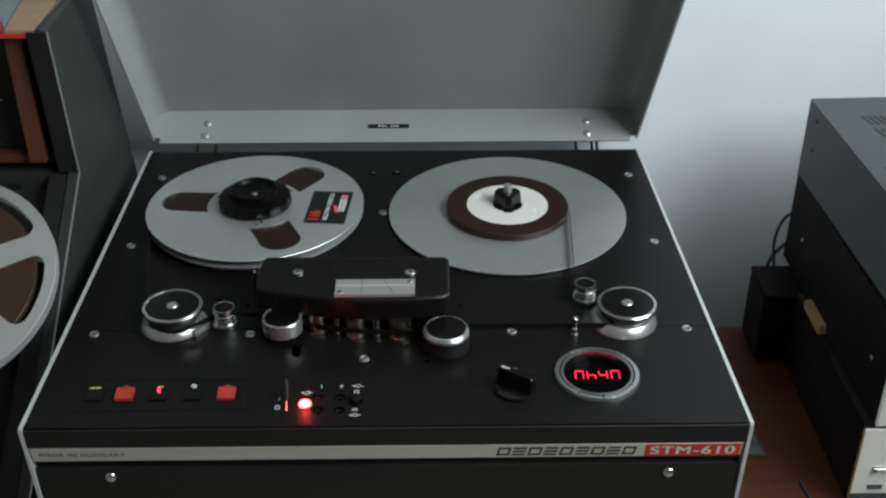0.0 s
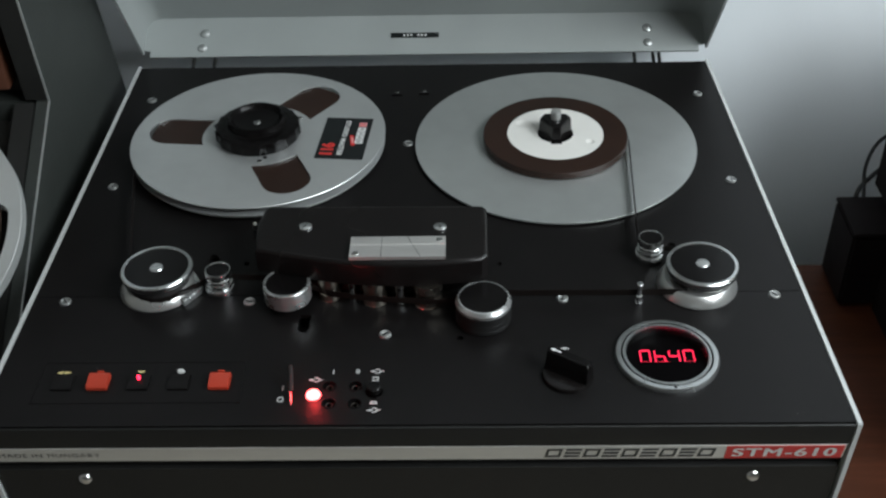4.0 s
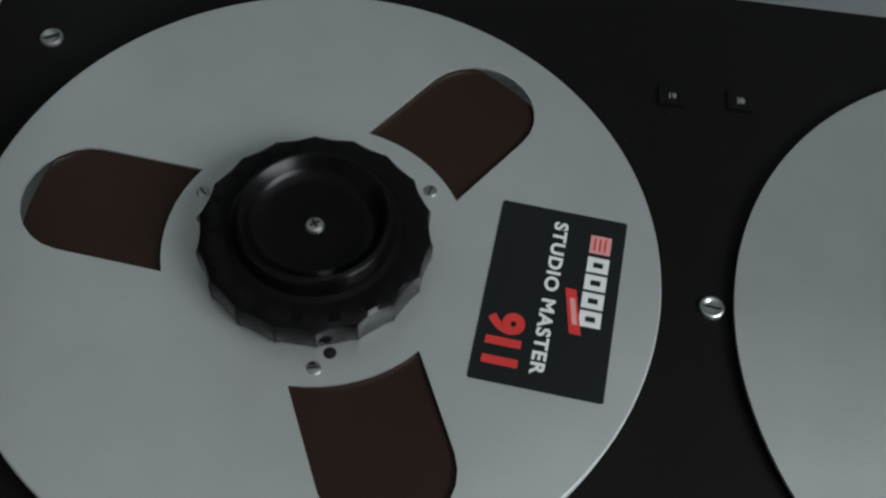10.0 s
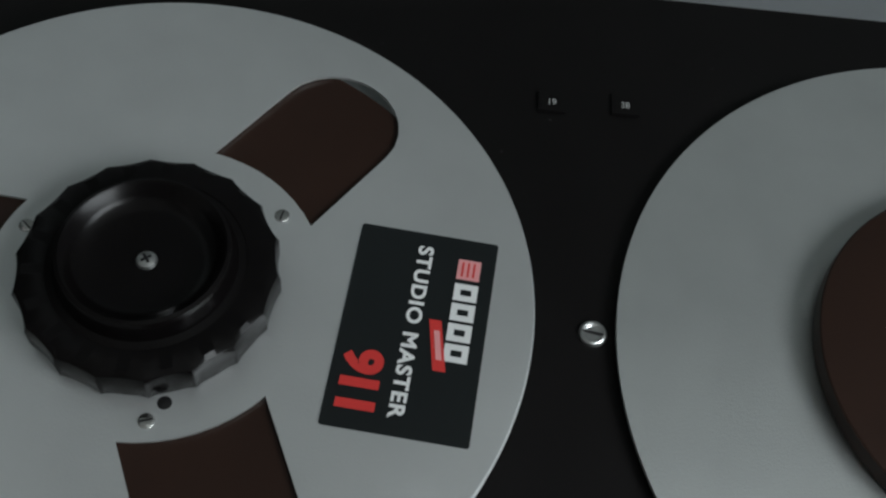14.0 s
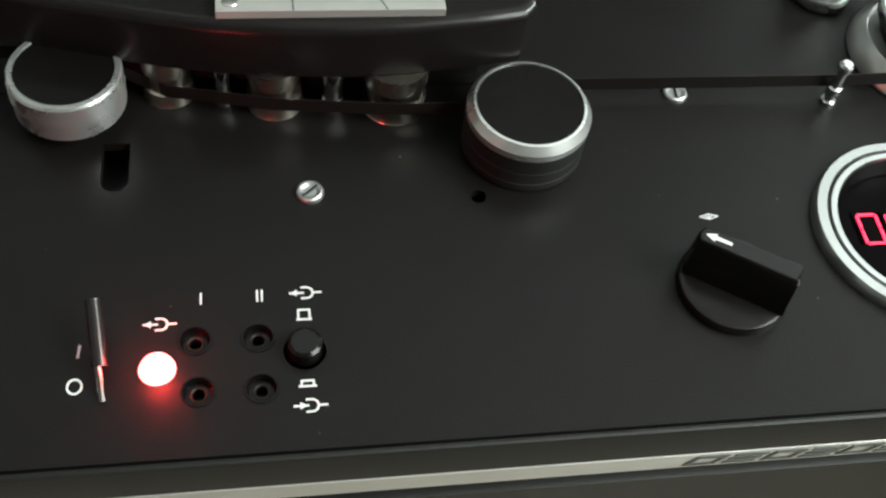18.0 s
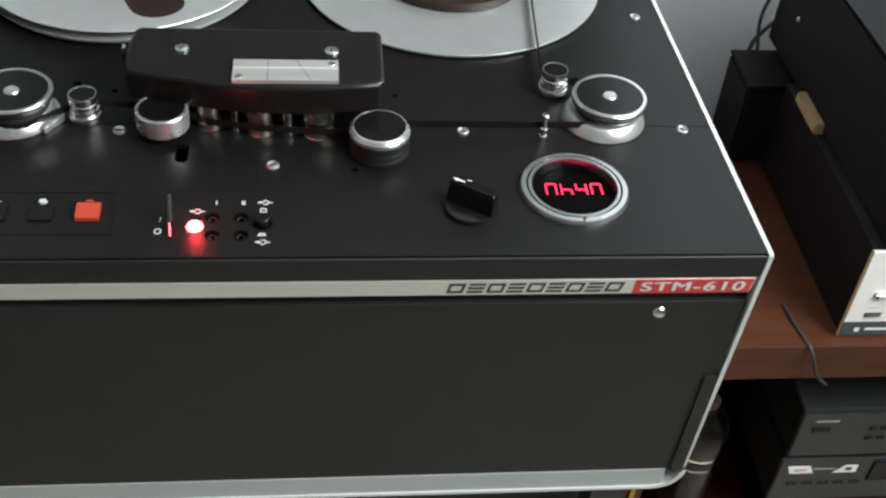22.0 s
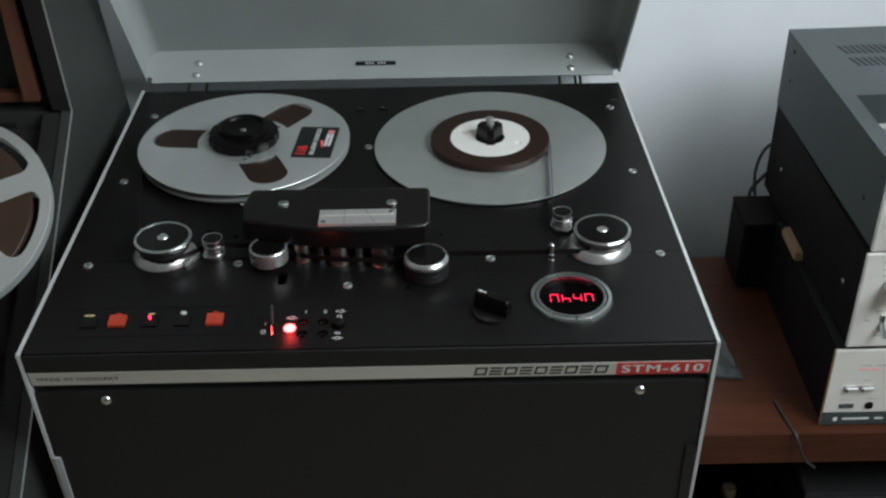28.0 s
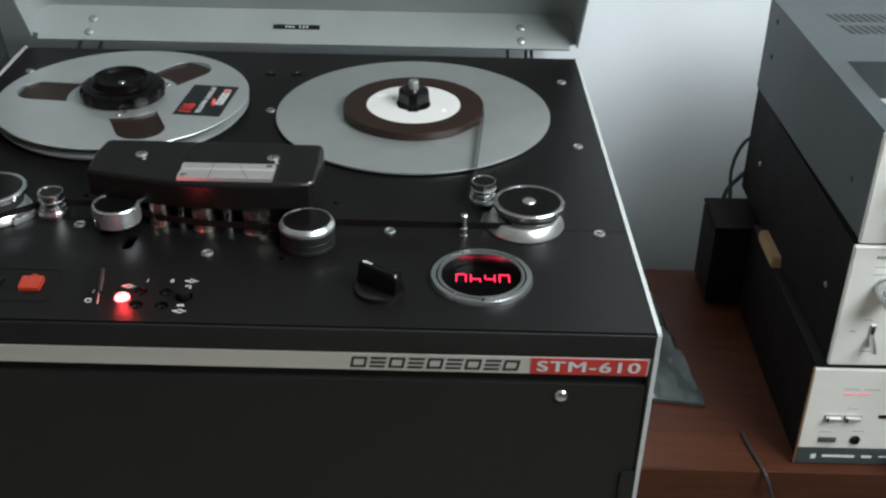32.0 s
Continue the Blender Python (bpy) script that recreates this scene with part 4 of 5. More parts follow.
own = bmesh.new()
outer, inn = [], []
for s in (0.004, 0.012, 0.1, 0.2, 0.3, 0.4, 0.466):
    dep = 0.052
    outer.append([own.verts.new(p) for p in lid_section(s, 0.0, dep, 0.022, 0.0)])
    inn.append([own.verts.new(p) for p in lid_section(s, 0.0025, dep - 0.0025, 0.0195, 0.0)])
for lay in (outer, inn):
    for a, b in zip(lay, lay[1:]):
        for i in range(len(a) - 1):
            own.faces.new((a[i], a[i + 1], b[i + 1], b[i]))
for a, b in zip(zip(outer, outer[1:]), zip(inn, inn[1:])):
    for k in (0, -1):
        own.faces.new((a[0][k], a[1][k], b[1][k], b[0][k]))
for k in (0, -1):
    for i in range(len(outer[0]) - 1):
        own.faces.new((outer[k][i], outer[k][i + 1], inn[k][i + 1], inn[k][i]))
lid = part("lid", own, M_LID, rec, "grey lacquered metal lid, raised")
# rear wall of the lid, facing forward when raised
own = bmesh.new()
x0, x1 = lid_x(0)
loops = []
for s in (0.0015, 0.0042):
    pts = [(x0 + 0.010, -0.004), (x0 + 0.010, 0.004), (x0 + 0.001, 0.006), (x0 + 0.001, 0.030), (x0 + 0.006, 0.043), (x0 + 0.02, 0.0515), (x1 - 0.02, 0.0515), (x1 - 0.006, 0.043), (x1 - 0.001, 0.030), (x1 - 0.001, 0.006), (x1 - 0.010, 0.004), (x1 - 0.010, -0.004)]
    loops.append([own.verts.new(lid_pt(x, s + 0.001, d)) for x, d in pts])
own.faces.new(loops[0])
own.faces.new(loops[1][::-1])
for i in range(12):
    j = (i + 1) % 12
    own.faces.new((loops[0][i], loops[0][j], loops[1][j], loops[1][i]))
flange = part("rear_wall", own, M_LID, lid, "grey rear wall of the lid")


def on_lid_wall(bm_, x, d, h=0.0055):
    """Turns a mesh built flat (z out) onto the lid's rear wall at x, d."""
    up = Vector((0, -math.cos(LIDA), math.sin(LIDA)))
    along = Vector((0, math.sin(LIDA), math.cos(LIDA)))
    m = Matrix(((1, 0, 0, x), (0, along.y, up.y, 0), (0, along.z, up.z, 0), (0, 0, 0, 1)))
    m.translation = Vector(lid_pt(x, h, d))
    bm_.transform(m)
    return bm_


for x, d_ in ((-0.2495, 0.0275), (-0.2515, 0.0075), (0.2765, 0.0275), (0.2765, 0.0075)):
    part("hinge_screw", on_lid_wall(lathe([(0.0, 0.0030), (0.003, 0.0027), (0.0048, 0.0016), (0.0054, 0.0)], 18), x, d_), M_PLATTER, flange)
part("name_tag", on_lid_wall(box(-0.0285, 0.0285, -0.0033, 0.0033, 0.0, 0.0006), 0.0010, 0.0215), M_LABEL, flange, "embossed black plastic tape tag")
own = bmesh.new()
for i in range(7):
    if i != 3:
        box(-0.0135 + i * 0.0042, -0.0112 + i * 0.0042, -0.0013, 0.0013, 0.0006, 0.0008, bm=own)
part("tag_marks", on_lid_wall(own, 0.0010, 0.0215), M_WHITEPRINT, flange)
for x in (-0.2615, -0.2365, 0.2600, 0.2820, 0.2890):
    part("hinge_pin", tube([(x, YB - 0.002, -0.008), (x, LY0 - 0.004, 0.0), (x, LY0 + 0.002, 0.004)], 0.0022, 8), M_RACKFACE, rec)

# ---------------------------------------------------------------- reel with tape on the left turntable
RA = [54.5, -65.5, 174.5]


def reel_window(angle, r_in=0.0583, half=0.0243, u1=0.094, r_out=0.1165):
    pts = []
    a0 = math.asin(half / r_in)
    for k in range(9):
        a = -a0 + 2 * a0 * k / 8
        pts.append((r_in * math.cos(a), r_in * math.sin(a)))
    for k in range(13):
        a = math.pi / 2 - math.pi * k / 12
        pts.append((u1 + (r_out - u1) * math.cos(a), half * math.sin(a)))
    c, s = math.cos(radians(angle)), math.sin(radians(angle))
    return [(LX + c * x - s * y, LY + s * x + c * y) for x, y in pts]


reel = thing("tape_reel", (LX, LY, 0.004), "matt aluminium tape reel of brown tape with black label", "tape reel", "tape reels")
wins = [reel_window(a) for a in RA]
for nm, z0, z1 in (("lower_flange", 0.0058, 0.0070), ("upper_flange", 0.0152, 0.0164)):
    part(nm, plate(ring(0.1310, 160, LX, LY), wins, z0, z1), M_REEL, reel)
part("rim", lathe([(0.1310, 0.0164), (0.1315, 0.0163), (0.1319, 0.0158), (0.1316, 0.0151)], 128, LX, LY), M_REEL, reel, "turned rim")
part("tape_pack", lathe([(0.05, 0.0074), (0.1128, 0.0074), (0.1132, 0.0080), (0.1132, 0.0142), (0.1126, 0.0146), (0.0570, 0.0146), (0.05, 0.0146)], 128, LX + 0.0006, LY), M_TAPE, reel, "brown wound magnetic tape")
part("hub", lathe([(0.038, 0.0072), (0.0560, 0.0072), (0.0560, 0.0150), (0.038, 0.0150)], 64, LX, LY), M_REEL, reel)
RSLOT = to_mesh("slot", box(-0.0022, 0.0022, -0.0003, 0.0003, 0.0004, 0.00085), M_DARK)
RS = to_mesh("flange_screw", lathe([(0.0, 0.0007), (0.002, 0.0007), (0.0026, 0.0004), (0.0028, 0.0)], 16), M_STEEL)
for a in (39.0, -81.0, 159.0):
    at_ = (LX + 0.0512 * math.cos(radians(a)), LY + 0.0512 * math.sin(radians(a)), 0.0164)
    fs = part("flange_screw", RS, None, reel, "", at_)
    so = part("slot", RSLOT, None, fs, "", at_)
    so.rotation_euler = (0, 0, radians(a * 2))
lab = Vector((-0.0648, -0.0137))
lx = Vector((-0.0067, -0.0782)).normalized()      # reading direction
lv = Vector((-lx.y, lx.x))                         # towards the top of the writing
LBM = Matrix(((lx.x, lv.x, 0, lab.x), (lx.y, lv.y, 0, lab.y), (0, 0, 1, 0.0165), (0, 0, 0, 1)))
own = prism([(-0.0388, -0.0247), (0.0388, -0.0247), (0.0395, -0.024), (0.0395, 0.024), (0.0388, 0.0247), (-0.0388, 0.0247), (-0.0395, 0.024), (-0.0395, -0.024)], 0.0, 0.0002)
own.transform(LBM)
label = part("label", own, M_LABEL, reel, "black label with white and red print")


def on_label(name, bm_, material, text=""):
    bm_.transform(LBM)
    return part(name, bm_, material, label, text)


on_label("maker_square", box(-0.0310, -0.0228, 0.0115, 0.0196, 0.0002, 0.00035), M_PINKPRINT)
own = bmesh.new()
for i in range(3):
    box(-0.0298, -0.0240, 0.0130 + i * 0.0020, 0.0137 + i * 0.0020, 0.00035, 0.00045, bm=own)
on_label("square_lines", own, M_REDPRINT)
for i in range(4):
    x0 = -0.0210 + i * 0.0080
    on_label("maker_block", plate([(x0, 0.0115), (x0 + 0.0068, 0.0115), (x0 + 0.0068, 0.0198), (x0, 0.0198)], [[(x0 + 0.0022, 0.0138), (x0 + 0.0046, 0.0138), (x0 + 0.0046, 0.0176), (x0 + 0.0022, 0.0176)]], 0.0002, 0.00035), M_WHITEPRINT)
own = prism([(-0.0050, 0.0048), (0.0140, 0.0088), (0.0140, 0.0132), (-0.0050, 0.0090)], 0.0003, 0.0005)
on_label("red_flash", own, M_REDPRINT)
on_label("flash_mark", prism([(-0.0010, 0.0070), (0.0100, 0.0093), (0.0100, 0.0113), (-0.0010, 0.0090)], 0.0005, 0.0006), M_PINKPRINT)
lettering("title", "STUDIO MASTER", 0.0072, LBM @ Matrix.Translation((-0.0005, -0.0008, 0.0004)), M_WHITEPRINT, label, "", 1.12, 1.13, 0.00025)
lettering("number", "911", 0.0172, LBM @ Matrix.Translation((0.0228, -0.0150, 0.0004)), M_REDPRINT, label, "red number", 0.88, 1.05, 0.0008)

# black clamping knob on the reel's hub
knobt = thing("reel_clamp", (LX, LY, 0.0164), "black scalloped plastic reel clamp knob", "clamp knob")
own = bmesh.new()
N = 180
rows_ = []
for r0, z, amp in ((0.036, 0.0167, 0.0), (0.0428, 0.0169, 0.0004), (0.0441, 0.0182, 0.0015), (0.0443, 0.0268, 0.0017), (0.0434, 0.0288, 0.0012), (0.0410, 0.0300, 0.0004), (0.0330, 0.0304, 0.0)):
    rows_.append([])
    for i in range(N):
        a = 2 * math.pi * i / N
        rr_ = r0 - amp * abs(math.sin(9 * a)) ** 0.8
        rows_[-1].append(own.verts.new((LX + rr_ * math.cos(a), LY + rr_ * math.sin(a), z)))
for a, b in zip(rows_, rows_[1:]):
    for i in range(N):
        own.faces.new((a[i], a[(i + 1) % N], b[(i + 1) % N], b[i]))
part("grip_ring", own, M_KNOB, knobt)
part("cup", lathe([(0.0335, 0.0300), (0.0304, 0.0310), (0.0296, 0.0330), (0.0292, 0.0365), (0.0285, 0.0384), (0.0272, 0.0389), (0.0262, 0.0382), (0.0242, 0.0350), (0.0222, 0.0330), (0.0180, 0.0316), (0.010, 0.0309), (0.0, 0.0307)], 64, LX, LY), M_KNOB, knobt)
sc = part("centre_screw", lathe([(0.0, 0.0326), (0.0020, 0.0324), (0.0032, 0.0318), (0.0037, 0.0306)], 24, LX, LY), M_SCREW, knobt)
ARM, WIDE = 0.0019, 0.0005
cross = [(ARM, -WIDE), (ARM, WIDE), (WIDE, WIDE), (WIDE, ARM), (-WIDE, ARM), (-WIDE, WIDE), (-ARM, WIDE), (-ARM, -WIDE), (-WIDE, -WIDE), (-WIDE, -ARM), (WIDE, -ARM), (WIDE, -WIDE)]
part("recess", prism([(LX + x * 0.8 - y * 0.6, LY + x * 0.6 + y * 0.8) for x, y in cross], 0.0316, 0.03262), M_DARK, sc)
# flat discs whose dark colour paints the depth of two holes
for a in (radians(-74), radians(172)):
    part("locating_hole", lathe([(0.0, 0.01660), (0.0020, 0.01658), (0.0024, 0.01645)], 16, LX + 0.0456 * math.cos(a), LY + 0.0456 * math.sin(a)), M_DARK, reel, "flat dark disc painting the shade of a locating hole")

# tape pancake on a white core on the right platter
pan = thing("tape_pancake", (RX, RY, 0.004), "brown tape wound on a white plastic core", "tape")
part("tape_pack", lathe([(0.0505, 0.0048), (0.0738, 0.0048), (0.0746, 0.0055), (0.0746, 0.0125), (0.0740, 0.0129), (0.0505, 0.0129)], 96, RX, RY), M_TAPE, pan, "brown wound magnetic tape")
core = part("core", plate(ring(0.0498, 72, RX, RY), [ring(0.0185, 36, RX, RY), ring(0.0047, 16, RX + 0.0345, RY - 0.0170), ring(0.0083, 24, RX - 0.0320, RY + 0.0190)], 0.0045, 0.0128), M_WHITE, pan, "white plastic core")
for dx, dy, dr in ((0.0345, -0.0170, 0.0048), (-0.0320, 0.0190, 0.0084)):
    part("dimple", lathe([(0.0, 0.0112), (dr * 0.4, 0.0114), (dr * 0.75, 0.0120), (dr * 0.95, 0.0126), (dr * 1.04, 0.01285)], 24, RX + dx, RY + dy), M_WHITE, core)
part("core_edge", lathe([(0.0486, 0.0128), (0.0494, 0.0126), (0.0499, 0.0118), (0.0499, 0.0050)], 72, RX, RY), M_WHITE, core)
part("sunk_floor", lathe([(0.0, 0.0062), (0.0488, 0.0062)], 36, RX, RY), M_RUBBER, core)
part("core_notch", prism([(RX - 0.006, RY - 0.0165), (RX + 0.006, RY - 0.0165), (RX + 0.006, RY - 0.0215), (RX - 0.006, RY - 0.0215)], 0.0062, 0.0131, 0.0004), M_BLACKPL, core)
part("notch_pin", box(RX - 0.0036, RX + 0.0036, RY - 0.0196, RY - 0.0186, 0.0128, 0.0136, 0.0002), M_STEEL, core)

# the tape itself, threaded past guides, heads and capstan
def ribbon(points, z0=0.0065, z1=0.0128, t=0.00025):
    own_ = bmesh.new()
    cols = []
    p = [Vector(q) for q in points]
    for i, q in enumerate(p):
        d_ = (p[min(i + 1, len(p) - 1)] - p[max(i - 1, 0)]).normalized()
        nn = Vector((-d_.y, d_.x)) * t
        cols.append([own_.verts.new((q.x + sg * nn.x, q.y + sg * nn.y, z)) for sg, z in ((1, z0), (1, z1), (-1, z1), (-1, z0))])
    for a, b in zip(cols, cols[1:]):
        for k in range(4):
            own_.faces.new((a[k], a[(k + 1) % 4], b[(k + 1) % 4], b[k]))
    return own_


def arc(cx, cy, r, a0, a1, n=7):
    return [(cx + r * math.cos(radians(a0 + (a1 - a0) * k / n)), cy + r * math.sin(radians(a0 + (a1 - a0) * k / n))) for k in range(n + 1)]


path = [(-0.2790, -0.035)] + arc(-0.2105, -0.2372, 0.0270, 178, 300) + arc(-0.1572, -0.2380, 0.0092, 120, 60, 4) + [(-0.0946 + 0.004, -0.2355), (-0.0596, -0.2550), (-0.0195, -0.2630), (0.0266, -0.2670), (0.0500, -0.2672)]
path2 = [(0.0800, -0.2560), (0.2060, -0.2570)] + arc(0.2650, -0.2345, 0.0270, 235, 100, 8) + arc(0.2255, -0.1965, 0.0094, 60, 178, 5) + [(0.2284, -0.014)]
solid("tape_run", ribbon(path), M_TAPEBACK, "dark tape running from the reel to the heads", "tape")
solid("tape_run", ribbon(path2), M_TAPEBACK, "dark tape running from the capstan to the core", "tape")

# ---------------------------------------------------------------- stand under the recorder
stand = thing("stand", (0.018, -0.12, FLOOR_Z), "dark metal stand with a wooden side under the recorder", "stand")
def stand_leg(x0, x1, lean, y):
    """An upright of folded sheet, its outer edge drawn in below the top."""
    own_ = bmesh.new()
    low, high = FLOOR_Z - 0.002, -0.3175
    ring_ = []
    for z, x_out in ((low, x0 + lean), (-0.37, x0 + lean), (high, x0)):
        ring_.append([own_.verts.new(c) for c in ((x_out, y - 0.015, z), (x1, y - 0.015, z), (x1, y + 0.015, z), (x_out, y + 0.015, z))])
    for a, b in zip(ring_, ring_[1:]):
        for k in range(4):
            own_.faces.new((a[k], a[(k + 1) % 4], b[(k + 1) % 4], b[k]))
    own_.faces.new(ring_[0][::-1])
    own_.faces.new(ring_[-1])
    bmesh.ops.bevel(own_, geom=[e for e in own_.edges if e.calc_length() > 0.04], offset=0.0015, segments=2, affect="EDGES")
    return part("leg", own_, M_LEG, stand)


for x0, x1, lean in ((-0.238, -0.198, 0.010), (0.283, 0.316, 0.0)):
    for y in (-0.352, 0.12):
        stand_leg(x0, x1, lean, y)
for y in (-0.352, 0.12):
    part("cross_rail", box(-0.1975, 0.2825, y - 0.012, y + 0.012, -0.345, -0.3185, 0.002), M_UNDER, stand)
for x in (-0.213, 0.299):
    part("side_rail", box(x - 0.012, x + 0.012, -0.3365, 0.1045, -0.34, -0.3185, 0.002), M_UNDER, stand)
RIVET = to_mesh("rivet", lathe([(0.0, 0.0012), (0.0012, 0.0010), (0.0018, 0.0)], 10), M_STEEL)
for x, z in ((-0.16, -0.3300), (-0.01, -0.3345), (0.155, -0.3300), (0.252, -0.3320)):
    part("rivet", RIVET, None, stand, "", (x, -0.3642, z)).rotation_euler = (radians(90), 0, 0)
part("top_board", box(-0.30, 0.315, -0.366, 0.16, -0.3175, -0.3125, 0.001), M_UNDER, stand)
# added sheet: its black stands in for the shade under the recorder
part("shade_panel", box(-0.31, 0.325, -0.300, -0.292, FLOOR_Z - 0.002, -0.3185), M_DARK, stand, "added black panel standing in for the shade behind the legs")
part("screw", lathe([(0.0, 0.003), (0.003, 0.0025), (0.005, 0.0)], 12, -0.05, -0.37), M_STEEL, stand, at=(0, 0, -0.318))

# ---------------------------------------------------------------- slanted console with a reel on the far side
con = thing("console_recorder", (-0.6, -0.1, FLOOR_Z), "grey-green console tape recorder with sloping deck and wood trim", "tape recorder")
SL = radians(32.5)
CB = Vector((-0.033, 0.0765))                       # bend of the front edge: y, z
cd = Vector((-math.cos(SL), -math.sin(SL)))        # down the slope
cn = Vector((-math.sin(SL), math.cos(SL)))         # out of the slope
F0 = CB + cd * 0.50
side = [(0.20, FLOOR_Z - 0.002), (0.20, -0.06), (0.119, 0.2555), (-0.0500, 0.2555), (CB.x, CB.y), (F0.x, F0.y), (F0.x + 0.02, F0.y - 0.10), (F0.x + 0.06, FLOOR_Z - 0.002)]


def slab_x(poly, x0, x1, bev=0.0):
    own_ = bmesh.new()
    a = [own_.verts.new((x0, y, z)) for y, z in poly]
    b = [own_.verts.new((x1, y, z)) for y, z in poly]
    k = len(poly)
    own_.faces.new(a)
    own_.faces.new(b[::-1])
    for i in range(k):
        own_.faces.new((a[i], a[(i + 1) % k], b[(i + 1) % k], b[i]))
    if bev:
        bmesh.ops.recalc_face_normals(own_, faces=own_.faces[:])
        bmesh.ops.bevel(own_, geom=own_.edges[:], offset=bev, segments=2, affect="EDGES")
    return own_


part("side_panel", slab_x(side, -0.366, -0.352, 0.0012), M_RACK, con, "grey-green hammered metal side")
part("side_panel", slab_x(side, -0.924, -0.91, 0.0012), M_RACK, con)


def slope_box(x0, x1, s0, s1, h0, h1, bev=0.0):
    poly = [CB + cd * s0 + cn * h0, CB + cd * s1 + cn * h0, CB + cd * s1 + cn * h1, CB + cd * s0 + cn * h1]
    return slab_x([(p.x, p.y) for p in poly], x0, x1, bev)


part("slope_deck", slope_box(-0.908, -0.368, 0.012, 0.485, -0.045, -0.020), M_RACKFACE, con, "dark sloping deck")
part("slope_strip", slope_box(-0.388, -0.3665, 0.002, 0.49, -0.0195, -0.0008, 0.001), M_RACKFACE, con)
part("wood_strip", slope_box(-0.420, -0.402, 0.30, 0.47, -0.0195, -0.004, 0.001), M_TRIM, con, "reddish wood strip")
part("glass_cover", slope_box(-0.560, -0.424, 0.305, 0.46, -0.0195, -0.010, 0.001), M_RACK, con)
part("front_stile", slab_x([(-0.0512, 0.2548), (-0.0250, 0.2548), (-0.0080, 0.0775), (-0.0343, 0.0775)], -0.3757, -0.3528, 0.0006), M_RACKFACE, con, "dark front stile")
# pale strips: worn corner edges, with the light they catch put into the colour
part("lit_worn_edge", slab_x([(-0.0519, 0.2556), (-0.0503, 0.2556), (-0.0329, 0.0766), (-0.0345, 0.0766)], -0.3532, -0.3515), M_PLATTER, con, "pale worn corner edge with its highlight painted on")
part("lit_worn_edge", slope_box(-0.3532, -0.3515, 0.0, 0.49, -0.0008, 0.0008), M_PLATTER, con)
part("cross_bar", box(-0.908, -0.368, CB.x + 0.002, CB.x + 0.03, 0.030, 0.0735, 0.0015), M_RACK, con)
part("upper_panel", box(-0.908, -0.368, CB.x + 0.022, CB.x + 0.04, 0.0755, 0.246, 0.001), M_RACKFACE, con, "dark instrument panel")
part("wood_post", box(-0.4065, -0.3870, CB.x - 0.004, CB.x + 0.0215, 0.091, 0.246, 0.001), M_TRIM, con, "reddish wood post")
part("wood_rail", box(-0.908, -0.4075, CB.x + 0.006, CB.x + 0.0215, 0.086, 0.098, 0.001), M_TRIM, con)
for x in (-0.4615, -0.520):
    kn = lathe([(0.0, 0.014), (0.006, 0.014), (0.0075, 0.0125), (0.008, 0.004), (0.0098, 0.0035), (0.0098, 0.0)], 24)
    kn.transform(Matrix.Translation((x, CB.x + 0.0215, 0.117)) @ Matrix.Rotation(radians(90), 4, "X"))
    part("knob", kn, M_CHROME, con)
    part("scale_line", box(x - 0.005, x + 0.015, CB.x + 0.0205, CB.x + 0.0217, 0.1045, 0.1054), M_FAINT, con)
part("scale_line", box(-0.540, -0.4320, CB.x + 0.0205, CB.x + 0.0217, 0.1590, 0.1598), M_FAINT, con)
own = bmesh.new()
for k in range(7):
    box(-0.4990 + k * 0.0065, -0.4945 + k * 0.0065, CB.x + 0.0205, CB.x + 0.0217, 0.1650, 0.1690, bm=own)
part("panel_print", own, M_GREYPRINT, con)
part("red_edge", box(-0.908, -0.362, -0.0500, -0.0120, 0.2475, 0.2530, 0.001), M_REDPRINT, con, "red front edge of the top board")
part("top_board", prism([(-0.3990, -0.0490), (-0.3680, -0.0490), (-0.3720, 0.117), (-0.4180, 0.117)], 0.2532, 0.2572, 0.0006), M_PAPER, con, "tan board on top")
part("top_edge", box(-0.3662, -0.3620, -0.0470, 0.117, 0.2532, 0.2566, 0.0006), M_RACK, con)
# wedge of glossy sheet, coloured as the pale reflection it shows
part("pale_sheet", prism([(-0.4010, -0.0420), (-0.4205, 0.117), (-0.4640, 0.117)], 0.2532, 0.2552), M_PALE, con, "glossy sheet with its pale blue-grey reflection painted in")
part("top_cover", prism([(-0.908, -0.0490), (-0.4030, -0.0490), (-0.4690, 0.117), (-0.908, 0.117)], 0.2532, 0.2590, 0.0008), M_RACKFACE, con, "dark cover board")
for i in range(7):
    x = -0.4520 + i * 0.0042
    part("vent_slot", box(x, x + 0.0018, CB.x + 0.0012, CB.x + 0.0026, 0.0470, 0.0610), M_DARK, con)
part("kick_panel", box(-0.908, -0.368, F0.x + 0.07, F0.x + 0.09, FLOOR_Z, F0.y - 0.05), M_RACKFACE, con)

# reel with six windows on the slope
RS_ = radians(28.2)                                   # the reel stands a little flatter than the deck
RTOP = Vector((-0.4854, -0.1759, 0.0192))             # centre of its upper flange
CC = Vector((RTOP.y + 0.0272 * math.sin(RS_), RTOP.z - 0.0272 * math.cos(RS_)))
SLM = Matrix(((1, 0, 0, RTOP.x), (0, math.cos(RS_), -math.sin(RS_), CC.x), (0, math.sin(RS_), math.cos(RS_), CC.y), (0, 0, 0, 1)))
rl2 = thing("tape_reel", (RTOP.x, CC.x, CC.y), "aluminium six-window tape reel with brown tape on the console", "tape reel", "tape reels")


